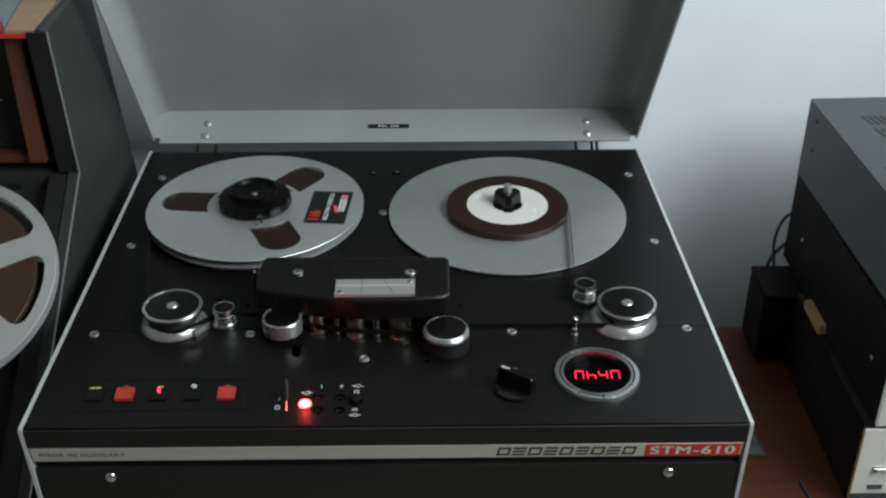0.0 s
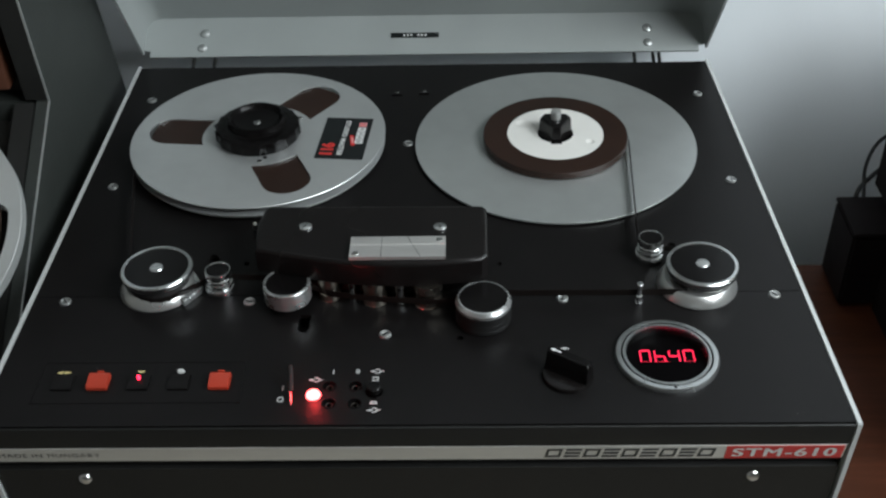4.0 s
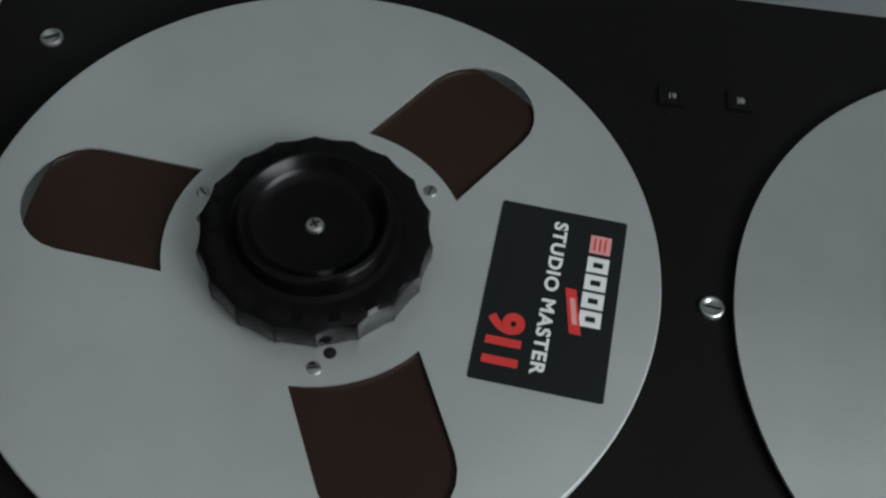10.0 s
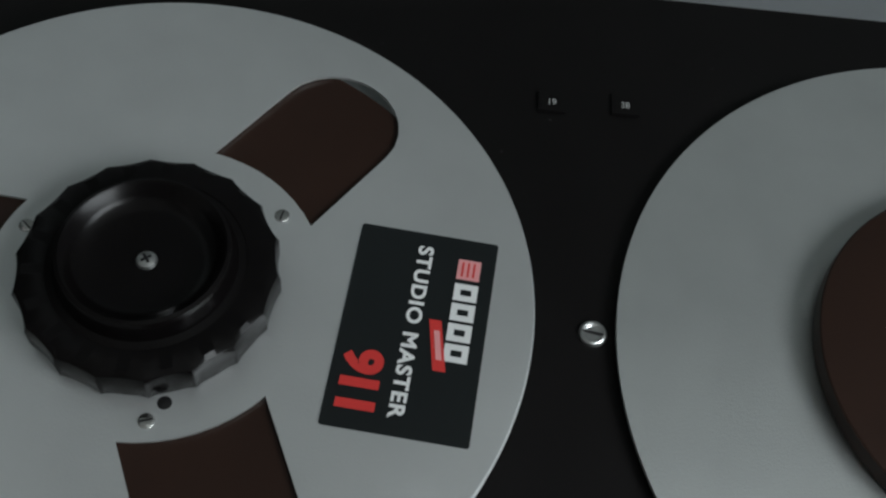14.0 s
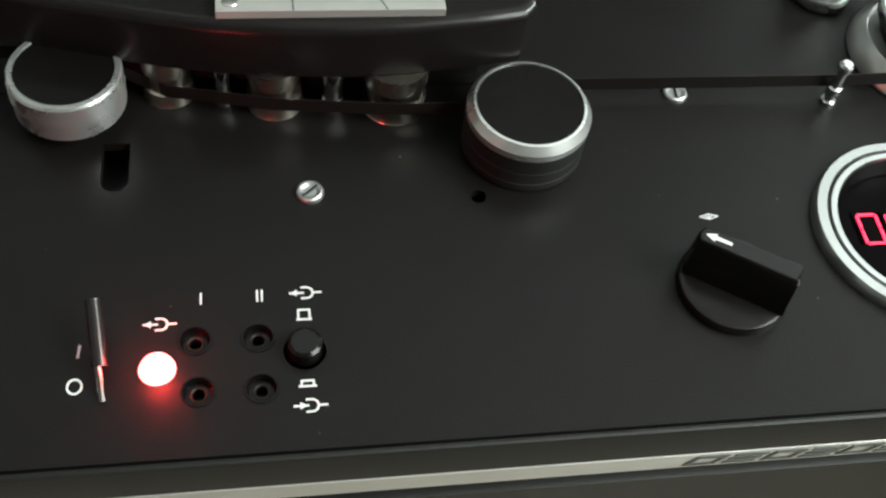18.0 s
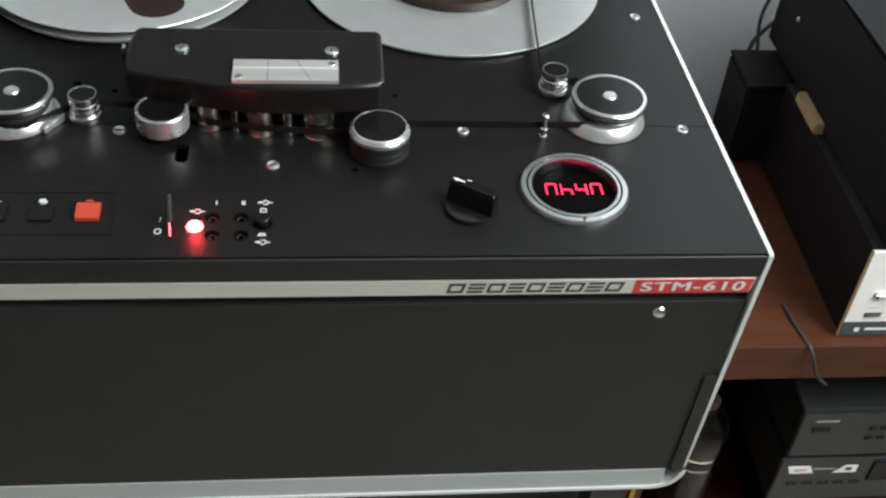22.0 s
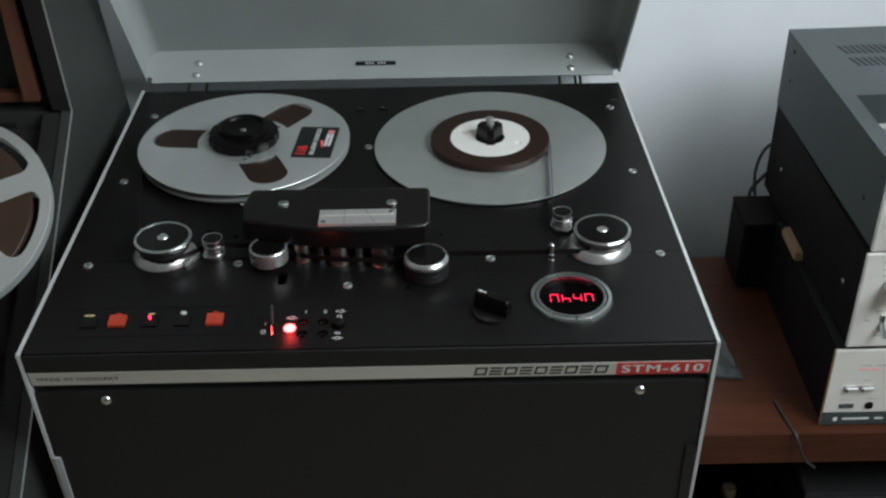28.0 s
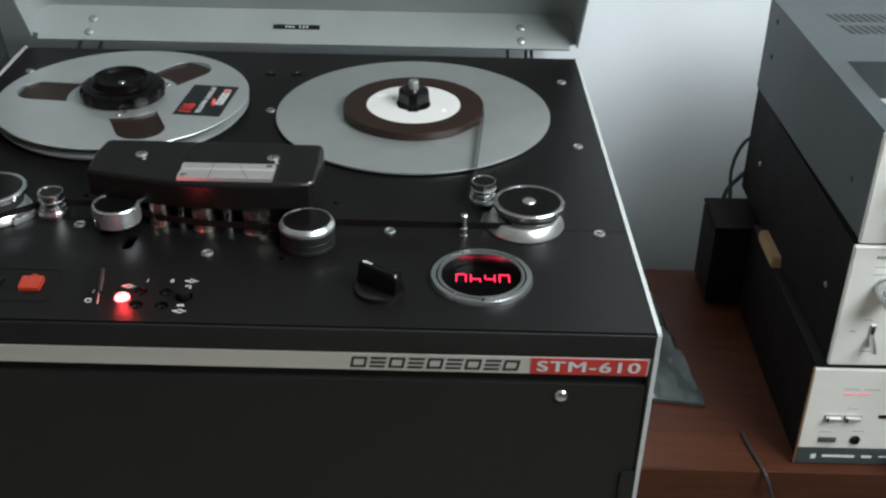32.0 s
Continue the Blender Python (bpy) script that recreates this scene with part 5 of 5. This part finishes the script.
def six_window(a):
    """A rounded wedge between two spokes."""
    half = [(0.1215 * math.cos(radians(b)), 0.1215 * math.sin(radians(b))) for b in (0, 4, 8, 12, 15.5)]
    half += [(0.1148, 0.0378), (0.1105, 0.0410), (0.1055, 0.0424), (0.1000, 0.0415), (0.0700, 0.0232), (0.0640, 0.0188), (0.0602, 0.0135), (0.0583, 0.0070), (0.0578, 0.0)]
    pts = half + [(u, -v) for u, v in half[-2:0:-1]]
    c, s = math.cos(a), math.sin(a)
    return [(c * u - s * v, s * u + c * v) for u, v in pts]


for nm, z0, z1 in (("lower_flange", 0.014, 0.0152), ("upper_flange", 0.0258, 0.0272)):
    own = plate(ring(0.1335, 120), [six_window(radians(-6.5 + 60 * k)) for k in range(6)], z0, z1)
    own.transform(SLM)
    part(nm, own, M_REEL, rl2)
own = lathe([(0.1330, 0.02725), (0.1338, 0.0270), (0.1341, 0.0264), (0.1338, 0.0257)], 120)
own.transform(SLM)
part("rim", own, M_REEL, rl2)
own = lathe([(0.03, 0.0158), (0.1108, 0.0158), (0.1112, 0.0163), (0.1112, 0.0240), (0.1106, 0.0246), (0.03, 0.0246)], 96)
own.transform(SLM)
part("tape_pack", own, M_OLDTAPE, rl2, "brown wound magnetic tape")
own = lathe([(0.0, 0.036), (0.010, 0.036), (0.012, 0.034), (0.012, 0.030), (0.024, 0.0295), (0.026, 0.0275), (0.0, 0.0275)], 40)
own.transform(SLM)
part("hub_nut", own, M_RING, rl2)
own = lathe([(0.0275, 0.0274), (0.0275, 0.0280), (0.0300, 0.0280), (0.0300, 0.0274)], 48)
own.transform(SLM)
part("hub_groove", own, M_DARK, rl2)
own = lathe([(0.0, -0.050), (0.03, -0.050), (0.03, 0.0135), (0.0, 0.0135)], 32)
own.transform(SLM)
part("turntable", own, M_RACKFACE, con, "dark turntable under the reel")

# ---------------------------------------------------------------- shelf with hi-fi units
SZ = -0.2585
shelf = thing("shelf", (0.9, -0.07, FLOOR_Z), "brown varnished wooden shelf unit", "shelf")
part("board", box(0.372, 1.40, -0.262, 0.115, SZ - 0.05, SZ, 0.0015), M_SHELF, shelf, "thick brown board")
part("board", box(0.3985, 1.3635, -0.255, 0.115, -0.66, -0.625, 0.0015), M_SHELF, shelf)
part("side", box(0.368, 0.398, -0.235, 0.115, FLOOR_Z - 0.002, SZ - 0.0505), M_SHELF, shelf)
part("side", box(1.414, 1.40, -0.255, 0.115, FLOOR_Z - 0.002, -0.6605), M_SHELF, shelf)
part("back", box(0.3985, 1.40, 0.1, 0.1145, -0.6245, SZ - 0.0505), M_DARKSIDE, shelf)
part("yellow_edge", box(0.3830, 0.3885, -0.2385, -0.2352, -0.93, SZ - 0.052), M_YELLOW, shelf, "yellow edge band")

# lowest unit: silver cassette deck
dk = thing("cassette_deck", (0.76, -0.11, SZ), "silver-faced cassette deck with dark case on the shelf", "cassette deck")
part("body", box(0.5455, 0.975, -0.246, 0.028, SZ + 0.001, -0.1437, 0.0010), M_DARKSIDE, dk, "dark case")
part("top_cover", box(0.5465, 0.974, -0.2455, 0.0275, -0.1436, -0.1426), M_BLACKDEV, dk, "dark grey metal top cover")
fc = part("face", box(0.5430, 0.9775, -0.250, -0.2465, -0.2375, -0.1410, 0.001), M_SILVER, dk, "silver face")
part("foot_strip", box(0.5440, 0.9765, -0.2495, -0.2465, SZ + 0.0005, -0.2385, 0.0008), M_GREYMETAL, dk, "dark blue-grey lower strip")
own = bmesh.new()
for x0, x1, z0, z1 in ((0.5580, 0.5630, -0.2510, -0.2455), (0.5690, 0.6010, -0.2490, -0.2462), (0.6080, 0.6180, -0.2490, -0.2462), (0.6250, 0.6700, -0.2480, -0.2465)):
    box(x0, x1, -0.2499, -0.2494, z0, z1, bm=own)
part("maker_mark", own, M_WHITEPRINT, dk, "pale plain marks on the strip")
for x in (0.5705, 0.5893):
    pk = part("push_key", box(x - 0.0074, x + 0.0074, -0.2540, -0.2499, -0.2014, -0.1968, 0.0006), M_ALU, fc, "silver push key")
    # dark frame and side strip paint the shadow about each key
    part("key_shadow", box(x - 0.0084, x + 0.0084, -0.2503, -0.2498, -0.2022, -0.1962), M_DARK, pk)
    part("key_shade", box(x - 0.0074, x - 0.0050, -0.2544, -0.2539, -0.2014, -0.1968), M_RACK, pk)
pk = part("push_key", box(0.5620, 0.5776, -0.2524, -0.2499, -0.2284, -0.2246, 0.0006), M_GREYMETAL, fc, "dark power key")
# painted shadow round the power key
part("key_shadow", box(0.5610, 0.5786, -0.2503, -0.2498, -0.2294, -0.2236), M_DARK, pk)
part("side_trim", box(0.5426, 0.5432, -0.2502, -0.2462, -0.2580, -0.1410), M_TAN, dk, "brass-coloured edge of the face")


def turned(name, profile, x, z, y, material, parent, text="", segs=28):
    b_ = lathe(profile, segs)
    b_.transform(Matrix.Translation((x, y, z)) @ Matrix.Rotation(radians(90), 4, "X"))
    return part(name, b_, material, parent, text)


JACK = [(0.0052, 0.0), (0.0049, 0.0014), (0.0034, 0.0014), (0.0029, 0.0002), (0.0, 0.0002)]
turned("headphone_jack", JACK, 0.597, -0.2262, -0.2500, M_BLACKPL, fc)
KN = [(0.0092, 0.0), (0.0092, 0.002), (0.0080, 0.0025), (0.0076, 0.017), (0.0066, 0.0185), (0.0, 0.0185)]
for x in (0.6506, 0.700, 0.75):
    turned("level_knob", KN, x, -0.2251, -0.2500, M_ALU, fc, "silver level knob")
part("slot_bar", box(0.614, 0.76, -0.2506, -0.2498, -0.1985, -0.1945), M_BLACKPL, fc)
# two dim pink text lines; the weak glow is added to lift them
own = bmesh.new()
for i in range(2):
    box(0.575 + i * 0.014, 0.586 + i * 0.014, -0.2504, -0.2499, -0.1708, -0.1692, bm=own)
part("pink_text_lines", own, M_PINKGLOW, fc, "dim pink text lines with an added glow")
for x0, x1, z in ((0.575, 0.590, -0.1640), (0.594, 0.609, -0.1640), (0.583, 0.592, -0.187), (0.560, 0.572, -0.2165), (0.592, 0.604, -0.2150), (0.63, 0.66, -0.187)):
    part("face_mark", box(x0, x1, -0.2503, -0.2499, z - 0.0005, z + 0.0005), M_FAINT, fc)
for i in range(8):
    part("scale_line", box(0.622 + i * 0.008, 0.6225 + i * 0.008, -0.2503, -0.2499, -0.186, -0.160 if i == 6 else -0.176), M_GREYPRINT if i == 6 else M_FAINT, fc)
solid("wood_block", box(0.5432, 0.5592, -0.068, -0.006, -0.1422, -0.1290, 0.0015), M_TAN, "small tan wooden block on the cassette deck", "block")

# middle unit: silver tuner
tu = thing("tuner", (0.5525, -0.252, -0.1425), "silver-faced tuner with dark wooden case", "tuner")
part("body", box(0.5560, 0.985, -0.2465, 0.120, -0.1400, -0.0075, 0.002), M_DARKSIDE, tu, "dark wooden case")
tf = part("face", box(0.5525, 0.988, -0.2520, -0.2470, -0.1350, -0.0055, 0.0012), M_SILVER, tu, "silver face")
part("tuner_foot", box(0.58, 0.61, -0.22, -0.19, -0.1425, -0.1402), M_RUBBER, tu)
part("tuner_foot", box(0.58, 0.61, -0.03, 0.0, -0.1425, -0.1402), M_RUBBER, tu)
dw = part("display_window", box(0.610, 0.722, -0.2535, -0.2520, -0.0600, -0.0280, 0.0008), M_ALU, tf, "dark blue display window")
part("display_glass", box(0.6125, 0.7195, -0.2542, -0.2536, -0.0575, -0.0305), mat("dark_blue_display", (0.01, 0.02, 0.06), 0.2), dw)
KS = [(0.0118, 0.0), (0.0118, 0.003), (0.0108, 0.0035), (0.0104, 0.022), (0.0092, 0.024), (0.0, 0.024)]
turned("selector_knob", KS, 0.5885, -0.0485, -0.2520, M_ALU, tf, "silver selector knob")
turned("headphone_jack", JACK, 0.6180, -0.1000, -0.2520, M_BLACKPL, tf)
for x in (0.6520, 0.70):
    turned("selector_knob", KS, x, -0.0990, -0.2520, M_ALU, tf, "silver tone knob")
tg = part("toggle_switch", box(0.5835, 0.5890, -0.2535, -0.2519, -0.1130, -0.0880, 0.0006), M_ALU, tf)
part("slot", box(0.5849, 0.5876, -0.2538, -0.2534, -0.1080, -0.0900), M_DARK, tg)
part("lever", tube([(0.5862, -0.2530, -0.1000), (0.5864, -0.2620, -0.1070), (0.5866, -0.2660, -0.1120)], 0.0028, 10), M_CHROME, tg)
own = bmesh.new()
for i in range(8):
    box(0.5740 + i * 0.0031, 0.5762 + i * 0.0031, -0.2524, -0.2519, -0.0180, -0.0154, bm=own)
part("maker_mark", own, M_GREYPRINT, tf)
SIDE_SCREW = to_mesh("case_screw", lathe([(0.0, 0.0020), (0.0026, 0.0016), (0.0036, 0.0)], 14), M_DARKSTEEL)
for y, z in ((-0.198, -0.080), (0.06, -0.080)):
    part("case_screw", SIDE_SCREW, None, tu, "", (0.5560, y, z)).rotation_euler = (0, radians(-90), 0)
for x0, x1, z in ((0.604, 0.640, -0.0165), (0.574, 0.592, -0.0265), (0.576, 0.584, -0.083), (0.566, 0.571, -0.096), (0.612, 0.624, -0.089), (0.640, 0.664, -0.0790), (0.574, 0.598, -0.0345), (0.580, 0.592, -0.118)):
    part("face_mark", box(x0, x1, -0.2524, -0.2519, z - 0.0006, z + 0.0006), M_FAINT, tf)

# top unit: blue-grey metal amplifier with a well in its top, where a tube glows
am = thing("amplifier", (0.5555, -0.251, -0.0075), "blue-grey metal amplifier with silver face", "amplifier")
WELL = [(0.578, -0.212), (0.74, -0.212), (0.74, -0.085), (0.578, -0.085)]
AX0, AX1, AYF, AYB, AZ0, AZ1 = 0.5580, 0.985, -0.246, 0.108, -0.0035, 0.1020
part("lower_case", box(AX0, AX1, AYF, AYB, AZ0, 0.0604), M_GREYMETAL, am)
part("upper_case", plate([(AX0, AYF), (AX1, AYF), (AX1, AYB), (AX0, AYB)], [[(p[0], p[1]) for p in WELL]], 0.0605, AZ1), M_GREYMETAL, am, "blue-grey top with a well")
part("well_lining", box(0.5785, 0.7395, -0.2115, -0.0855, 0.0607, 0.0640), M_SILVER, am, "bright metal floor of the well")
af = part("face", box(0.5555, 0.988, -0.2510, -0.2465, -0.0035, 0.1035, 0.0012), M_SILVER, am, "silver face")
part("amplifier_foot", box(0.58, 0.61, -0.22, -0.19, -0.0073, -0.0037), M_RUBBER, am)
part("amplifier_foot", box(0.58, 0.61, 0.05, 0.08, -0.0073, -0.0037), M_RUBBER, am)
for row in range(2):
    for i in range(18):
        x = 0.600 + i * 0.0078 + row * 0.003
        y = 0.052 - row * 0.036
        part("vent_slot", prism([(x, y), (x + 0.0040, y), (x + 0.0095, y - 0.024), (x + 0.0055, y - 0.024)], AZ1 - 0.001, AZ1 + 0.0002), M_DARK, am)
for y, z in ((0.075, 0.045), (-0.20, 0.035), (0.075, 0.085)):
    b_ = lathe([(0.0, 0.0018), (0.0025, 0.0014), (0.0034, 0.0)], 14)
    b_.transform(Matrix.Translation((AX0, y, z)) @ Matrix.Rotation(radians(-90), 4, "Y"))
    part("case_screw", b_, M_RACK, am)
turned("volume_knob", [(0.013, 0.0), (0.013, 0.004), (0.010, 0.005), (0.0085, 0.008), (0.011, 0.012), (0.011, 0.024), (0.0095, 0.0255), (0.0, 0.0255)], 0.5960, 0.0690, -0.2510, M_ALU, af, "silver volume knob")
big = turned("power_button", [(0.0165, 0.0), (0.0165, 0.010), (0.0145, 0.012), (0.0095, 0.012), (0.0095, 0.010)], 0.5985, 0.0225, -0.2510, M_ALU, af, "silver ring round a lit red button")
turned("button_glow", [(0.0095, 0.0102), (0.004, 0.0102)], 0.5985, 0.0225, -0.2510, M_AMBERGLOW, big)
turned("button_core", [(0.004, 0.0098), (0.0036, 0.0112), (0.0, 0.0116)], 0.5985, 0.0225, -0.2510, M_PINKPRINT, big)
turned("status_lamp", [(0.0018, 0.0), (0.0018, 0.001), (0.0, 0.0012)], 0.6215, 0.0245, -0.2510, M_LED, af)

# glowing tube stage that stands in the well
ts = thing("tube_stage", (0.66, -0.15, 0.0642), "clear glass tube stage with blue glow and pale meter", "tube amplifier")
part("socket_plate", box(0.585, 0.735, -0.205, -0.10, 0.0642, 0.0670, 0.001), M_STEEL, ts)
part("glass_tube", lathe([(0.0, 0.1075), (0.004, 0.107), (0.0065, 0.104), (0.0072, 0.099), (0.0072, 0.074), (0.006, 0.0672), (0.0054, 0.0674), (0.0066, 0.074), (0.0066, 0.099), (0.0058, 0.1032), (0.0036, 0.1062), (0.0, 0.1067)], 24, 0.626, -0.172), M_GLASS, ts)
part("glow", lathe([(0.0, 0.1010), (0.0020, 0.0995), (0.0028, 0.0950), (0.0024, 0.0910), (0.0028, 0.0870), (0.0018, 0.0835), (0.0, 0.0825)], 10, 0.626, -0.172), M_BLUE, ts, "blue glowing core")
# glass shards added to give the sparkles of light round the blue glow
random.seed(11)
for i in range(14):
    a, rr_ = i * 2.4, 0.011 + 0.0016 * i
    own = bmesh.new()
    bmesh.ops.create_icosphere(own, subdivisions=1, radius=random.uniform(0.0028, 0.0048))
    own.transform(Matrix.Translation((0.628 + rr_ * math.cos(a), -0.160 + 0.75 * rr_ * math.sin(a), random.uniform(0.0725, 0.086))) @ Matrix.Rotation(a, 4, (0.3, 0.5, 0.8)) @ Matrix.Diagonal((1, 0.8, 1.3, 1)))
    part("sparkle_shard", own, M_GLASS, ts, "clear faceted shard added for the blue sparkle")
for x, y, pr in ((0.6015, -0.150, 0.0052), (0.640, -0.150, 0.0050), (0.656, -0.146, 0.0036)):
    part("post", lathe([(0.0, 0.190), (pr * 0.9, 0.1895), (pr, 0.188), (pr, 0.0672)], 20, x, y), M_CHROME, ts)
mt = part("meter", box(0.609, 0.724, -0.190, -0.176, 0.145, 0.195, 0.004, 3), M_WHITE, ts, "pale meter housing")
for row in range(2):
    for i in range(8):
        part("meter_lamp", box(0.6195 + i * 0.0108, 0.6255 + i * 0.0108, -0.1910, -0.1898, 0.1590 + row * 0.0105, 0.1648 + row * 0.0105), M_REDPRINT if (i, row) == (1, 0) else M_BLACKPRINT, mt)

tu.rotation_euler[2], am.rotation_euler[2] = radians(0.9), radians(2.0)

# black box and cables behind the stack, bag on the board
ps = thing("power_supply", (0.538, 0.07, SZ), "black box standing behind the stack", "power supply")
part("body", box(0.505, 0.572, 0.032, 0.108, SZ + 0.003, -0.1545, 0.003), M_DARKSIDE, ps)
part("top_plate", box(0.5045, 0.5725, 0.0315, 0.1085, -0.1545, -0.1500, 0.0012), M_DARKSIDE, ps)
for x in (0.512, 0.558):
    part("foot", box(x, x + 0.008, 0.04, 0.10, SZ, SZ + 0.003), M_RUBBER, ps)
solid("cable", tube(curve_pts([(0.528, 0.112, -0.175), (0.532, 0.116, -0.146), (0.546, 0.122, -0.130), (0.560, 0.125, -0.118), (0.576, 0.125, -0.110)]), 0.0028), M_CABLE, "black cable behind the stack", "cable", "cables behind the stack")
solid("cable", tube(curve_pts([(0.535, 0.104, -0.1485), (0.536, 0.122, -0.118), (0.547, 0.130, -0.088), (0.568, 0.125, -0.066)]), 0.0022), M_CABLE, "black cable behind the stack", "cable", "cables behind the stack")
solid("cable", tube(curve_pts([(0.5005, -0.205, SZ + 0.002), (0.5040, -0.232, SZ + 0.0022), (0.5120, -0.266, SZ - 0.002), (0.5230, -0.273, SZ - 0.030), (0.54, -0.270, SZ - 0.05)]), 0.0018), M_GREYCABLE, "grey cable hanging over the board's edge", "cable")
own = bmesh.new()
random.seed(4)
NB = 20
def crease(u):
    return abs((u % 2.0) - 1.0)


def bag_point(i, j):
    u, v = i / NB, j / NB
    edge = 1 if 0 < i < NB and 0 < j < NB else 0.1
    fold = 0.007 * crease(5.2 * u + 3.1 * v) + 0.006 * crease(7.4 * v - 2.3 * u + 0.4) + 0.003 * crease(13 * u + 9 * v)
    return (0.380 + (0.094 - 0.030 * v) * u - 0.004 * crease(9 * v), -0.150 + 0.215 * v - 0.014 * u, SZ + 0.003 + fold * edge + random.uniform(0, 0.0008))


grid = [[own.verts.new(bag_point(i, j)) for j in range(NB + 1)] for i in range(NB + 1)]
for i in range(NB):
    for j in range(NB):
        own.faces.new((grid[i][j], grid[i + 1][j], grid[i + 1][j + 1], grid[i][j + 1]))
geom = bmesh.ops.extrude_face_region(own, geom=own.faces[:])
for g in geom["geom"]:
    if isinstance(g, bmesh.types.BMVert):
        g.co.z = SZ + 0.0005
solid("plastic_bag", own, M_BAG, "crumpled grey plastic bag on the shelf board", "bag")

# units and bottle in the dark compartment below
LOWZ = -0.625
for nm, z0, z1, x0, lab_, grp in (("video_recorder", -0.4605, -0.3830, 0.5470, "black cassette player with plain marks", 1), ("disc_player", -0.545, -0.4625, 0.5445, "black player with two pale stickers", 2)):
    t_ = thing(nm, (0.76, -0.1, z0), lab_ + " in the shelf compartment", "player")
    part("body", box(x0 + 0.002, 0.975, -0.243, 0.06, z0 + 0.0015, z1, 0.0015), M_BLACKDEV, t_)
    f_ = part("face", box(x0, 0.977, -0.250, -0.2435, z0 + 0.003, z1 - 0.001, 0.0015), M_BLACKDEV, t_)
    if grp == 1:
        own = bmesh.new()
        for k in range(9):
            box(0.5640 + k * 0.0029, 0.5660 + k * 0.0029, -0.2503, -0.2499, -0.3965, -0.3942, bm=own)
        part("maker_mark", own, M_FAINT, f_)
        part("power_key", box(0.562, 0.583, -0.2525, -0.2499, -0.4110, -0.4055, 0.0006), M_BLACKPL, f_)
        part("flap_post", box(0.6760, 0.6840, -0.2560, -0.2499, -0.450, -0.386, 0.0025), M_BLACKDEV, f_)
        part("cassette_flap", box(0.6845, 0.82, -0.2540, -0.2499, -0.445, -0.388, 0.002), M_BLACKPL, f_)
        for i in range(6):
            part("key", box(0.628 + (i % 3) * 0.013, 0.637 + (i % 3) * 0.013, -0.2515, -0.2499, -0.428 + (i // 3) * 0.016, -0.422 + (i // 3) * 0.016, 0.0005), M_BLACKPL, f_)
    else:
        for x, skew in ((0.5705, 0.003), (0.6275, -0.003)):
            own_ = bmesh.new()
            vs = [own_.verts.new(c) for c in ((x - 0.0115 - 2 * max(-skew, 0), -0.2505, -0.4900), (x + 0.0105 + 2 * max(skew, 0), -0.2505, -0.4900), (x + 0.0105, -0.2505, -0.4765), (x - 0.0105 + 2 * max(-skew, 0) - 2 * max(skew, 0), -0.2505, -0.4765))]
            own_.faces.new(vs)
            g_ = bmesh.ops.extrude_face_region(own_, geom=own_.faces[:])
            for v in g_["geom"]:
                if isinstance(v, bmesh.types.BMVert):
                    v.co.y = -0.2499
            part("sticker", own_, M_WHITEPRINT, f_, "pale sticker")
        part("sticker_print", box(0.563, 0.578, -0.2508, -0.2505, -0.4855, -0.4810), M_PINKPRINT, f_)
        part("sticker_square", box(0.6240, 0.6315, -0.2508, -0.2505, -0.4858, -0.4800), M_BLACKPRINT, f_)
        own = bmesh.new()
        for k in range(9):
            box(0.5860 + k * 0.0030, 0.5880 + k * 0.0030, -0.2503, -0.2499, -0.4835, -0.4812, bm=own)
        part("maker_mark", own, M_FAINT, f_)
        for k in range(5):
            part("key", box(0.5600 + k * 0.019, 0.5730 + k * 0.019, -0.2512, -0.2499, -0.5120, -0.5060, 0.0006), M_BLACKPL, f_)
        part("status_lamp", box(0.6955, 0.6985, -0.2532, -0.2524, -0.4895, -0.4865), M_LED, f_)
        part("tray", box(0.655, 0.80, -0.2525, -0.2499, -0.505, -0.470, 0.001), M_BLACKPL, f_)
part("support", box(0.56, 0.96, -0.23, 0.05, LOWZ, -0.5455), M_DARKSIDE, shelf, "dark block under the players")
rib = [(0.0300 + (0.0009 if k % 2 else -0.0005), LOWZ + 0.010 + 0.0095 * k) for k in range(14)]
bottle = thing("plastic_bottle", (0.463, -0.195, LOWZ), "clear ribbed plastic bottle in the dark shelf compartment", "bottle")
part("body", lathe([(0.0, LOWZ + 0.002), (0.020, LOWZ + 0.001), (0.028, LOWZ + 0.004), *rib, (0.0312, -0.476), (0.0306, -0.464), (0.0265, -0.452), (0.0190, -0.442), (0.0110, -0.4345), (0.0085, -0.430), (0.0078, -0.430), (0.0104, -0.4352), (0.0183, -0.443), (0.0257, -0.453), (0.0296, -0.465), (0.0300, -0.476), (0.0288, LOWZ + 0.008), (0.0, LOWZ + 0.005)], 40, 0.4665, -0.195), M_BOTTLE, bottle)
part("cap", lathe([(0.0092, -0.4298), (0.0096, -0.4290), (0.0096, -0.4190), (0.0090, -0.4178), (0.0, -0.4174)], 28, 0.4665, -0.195), M_CAP, bottle, "dull tan screw cap")
part("neck_ring", lathe([(0.0088, -0.4330), (0.0112, -0.4326), (0.0112, -0.4312), (0.0088, -0.4306)], 28, 0.4665, -0.195), M_BOTTLE, bottle)
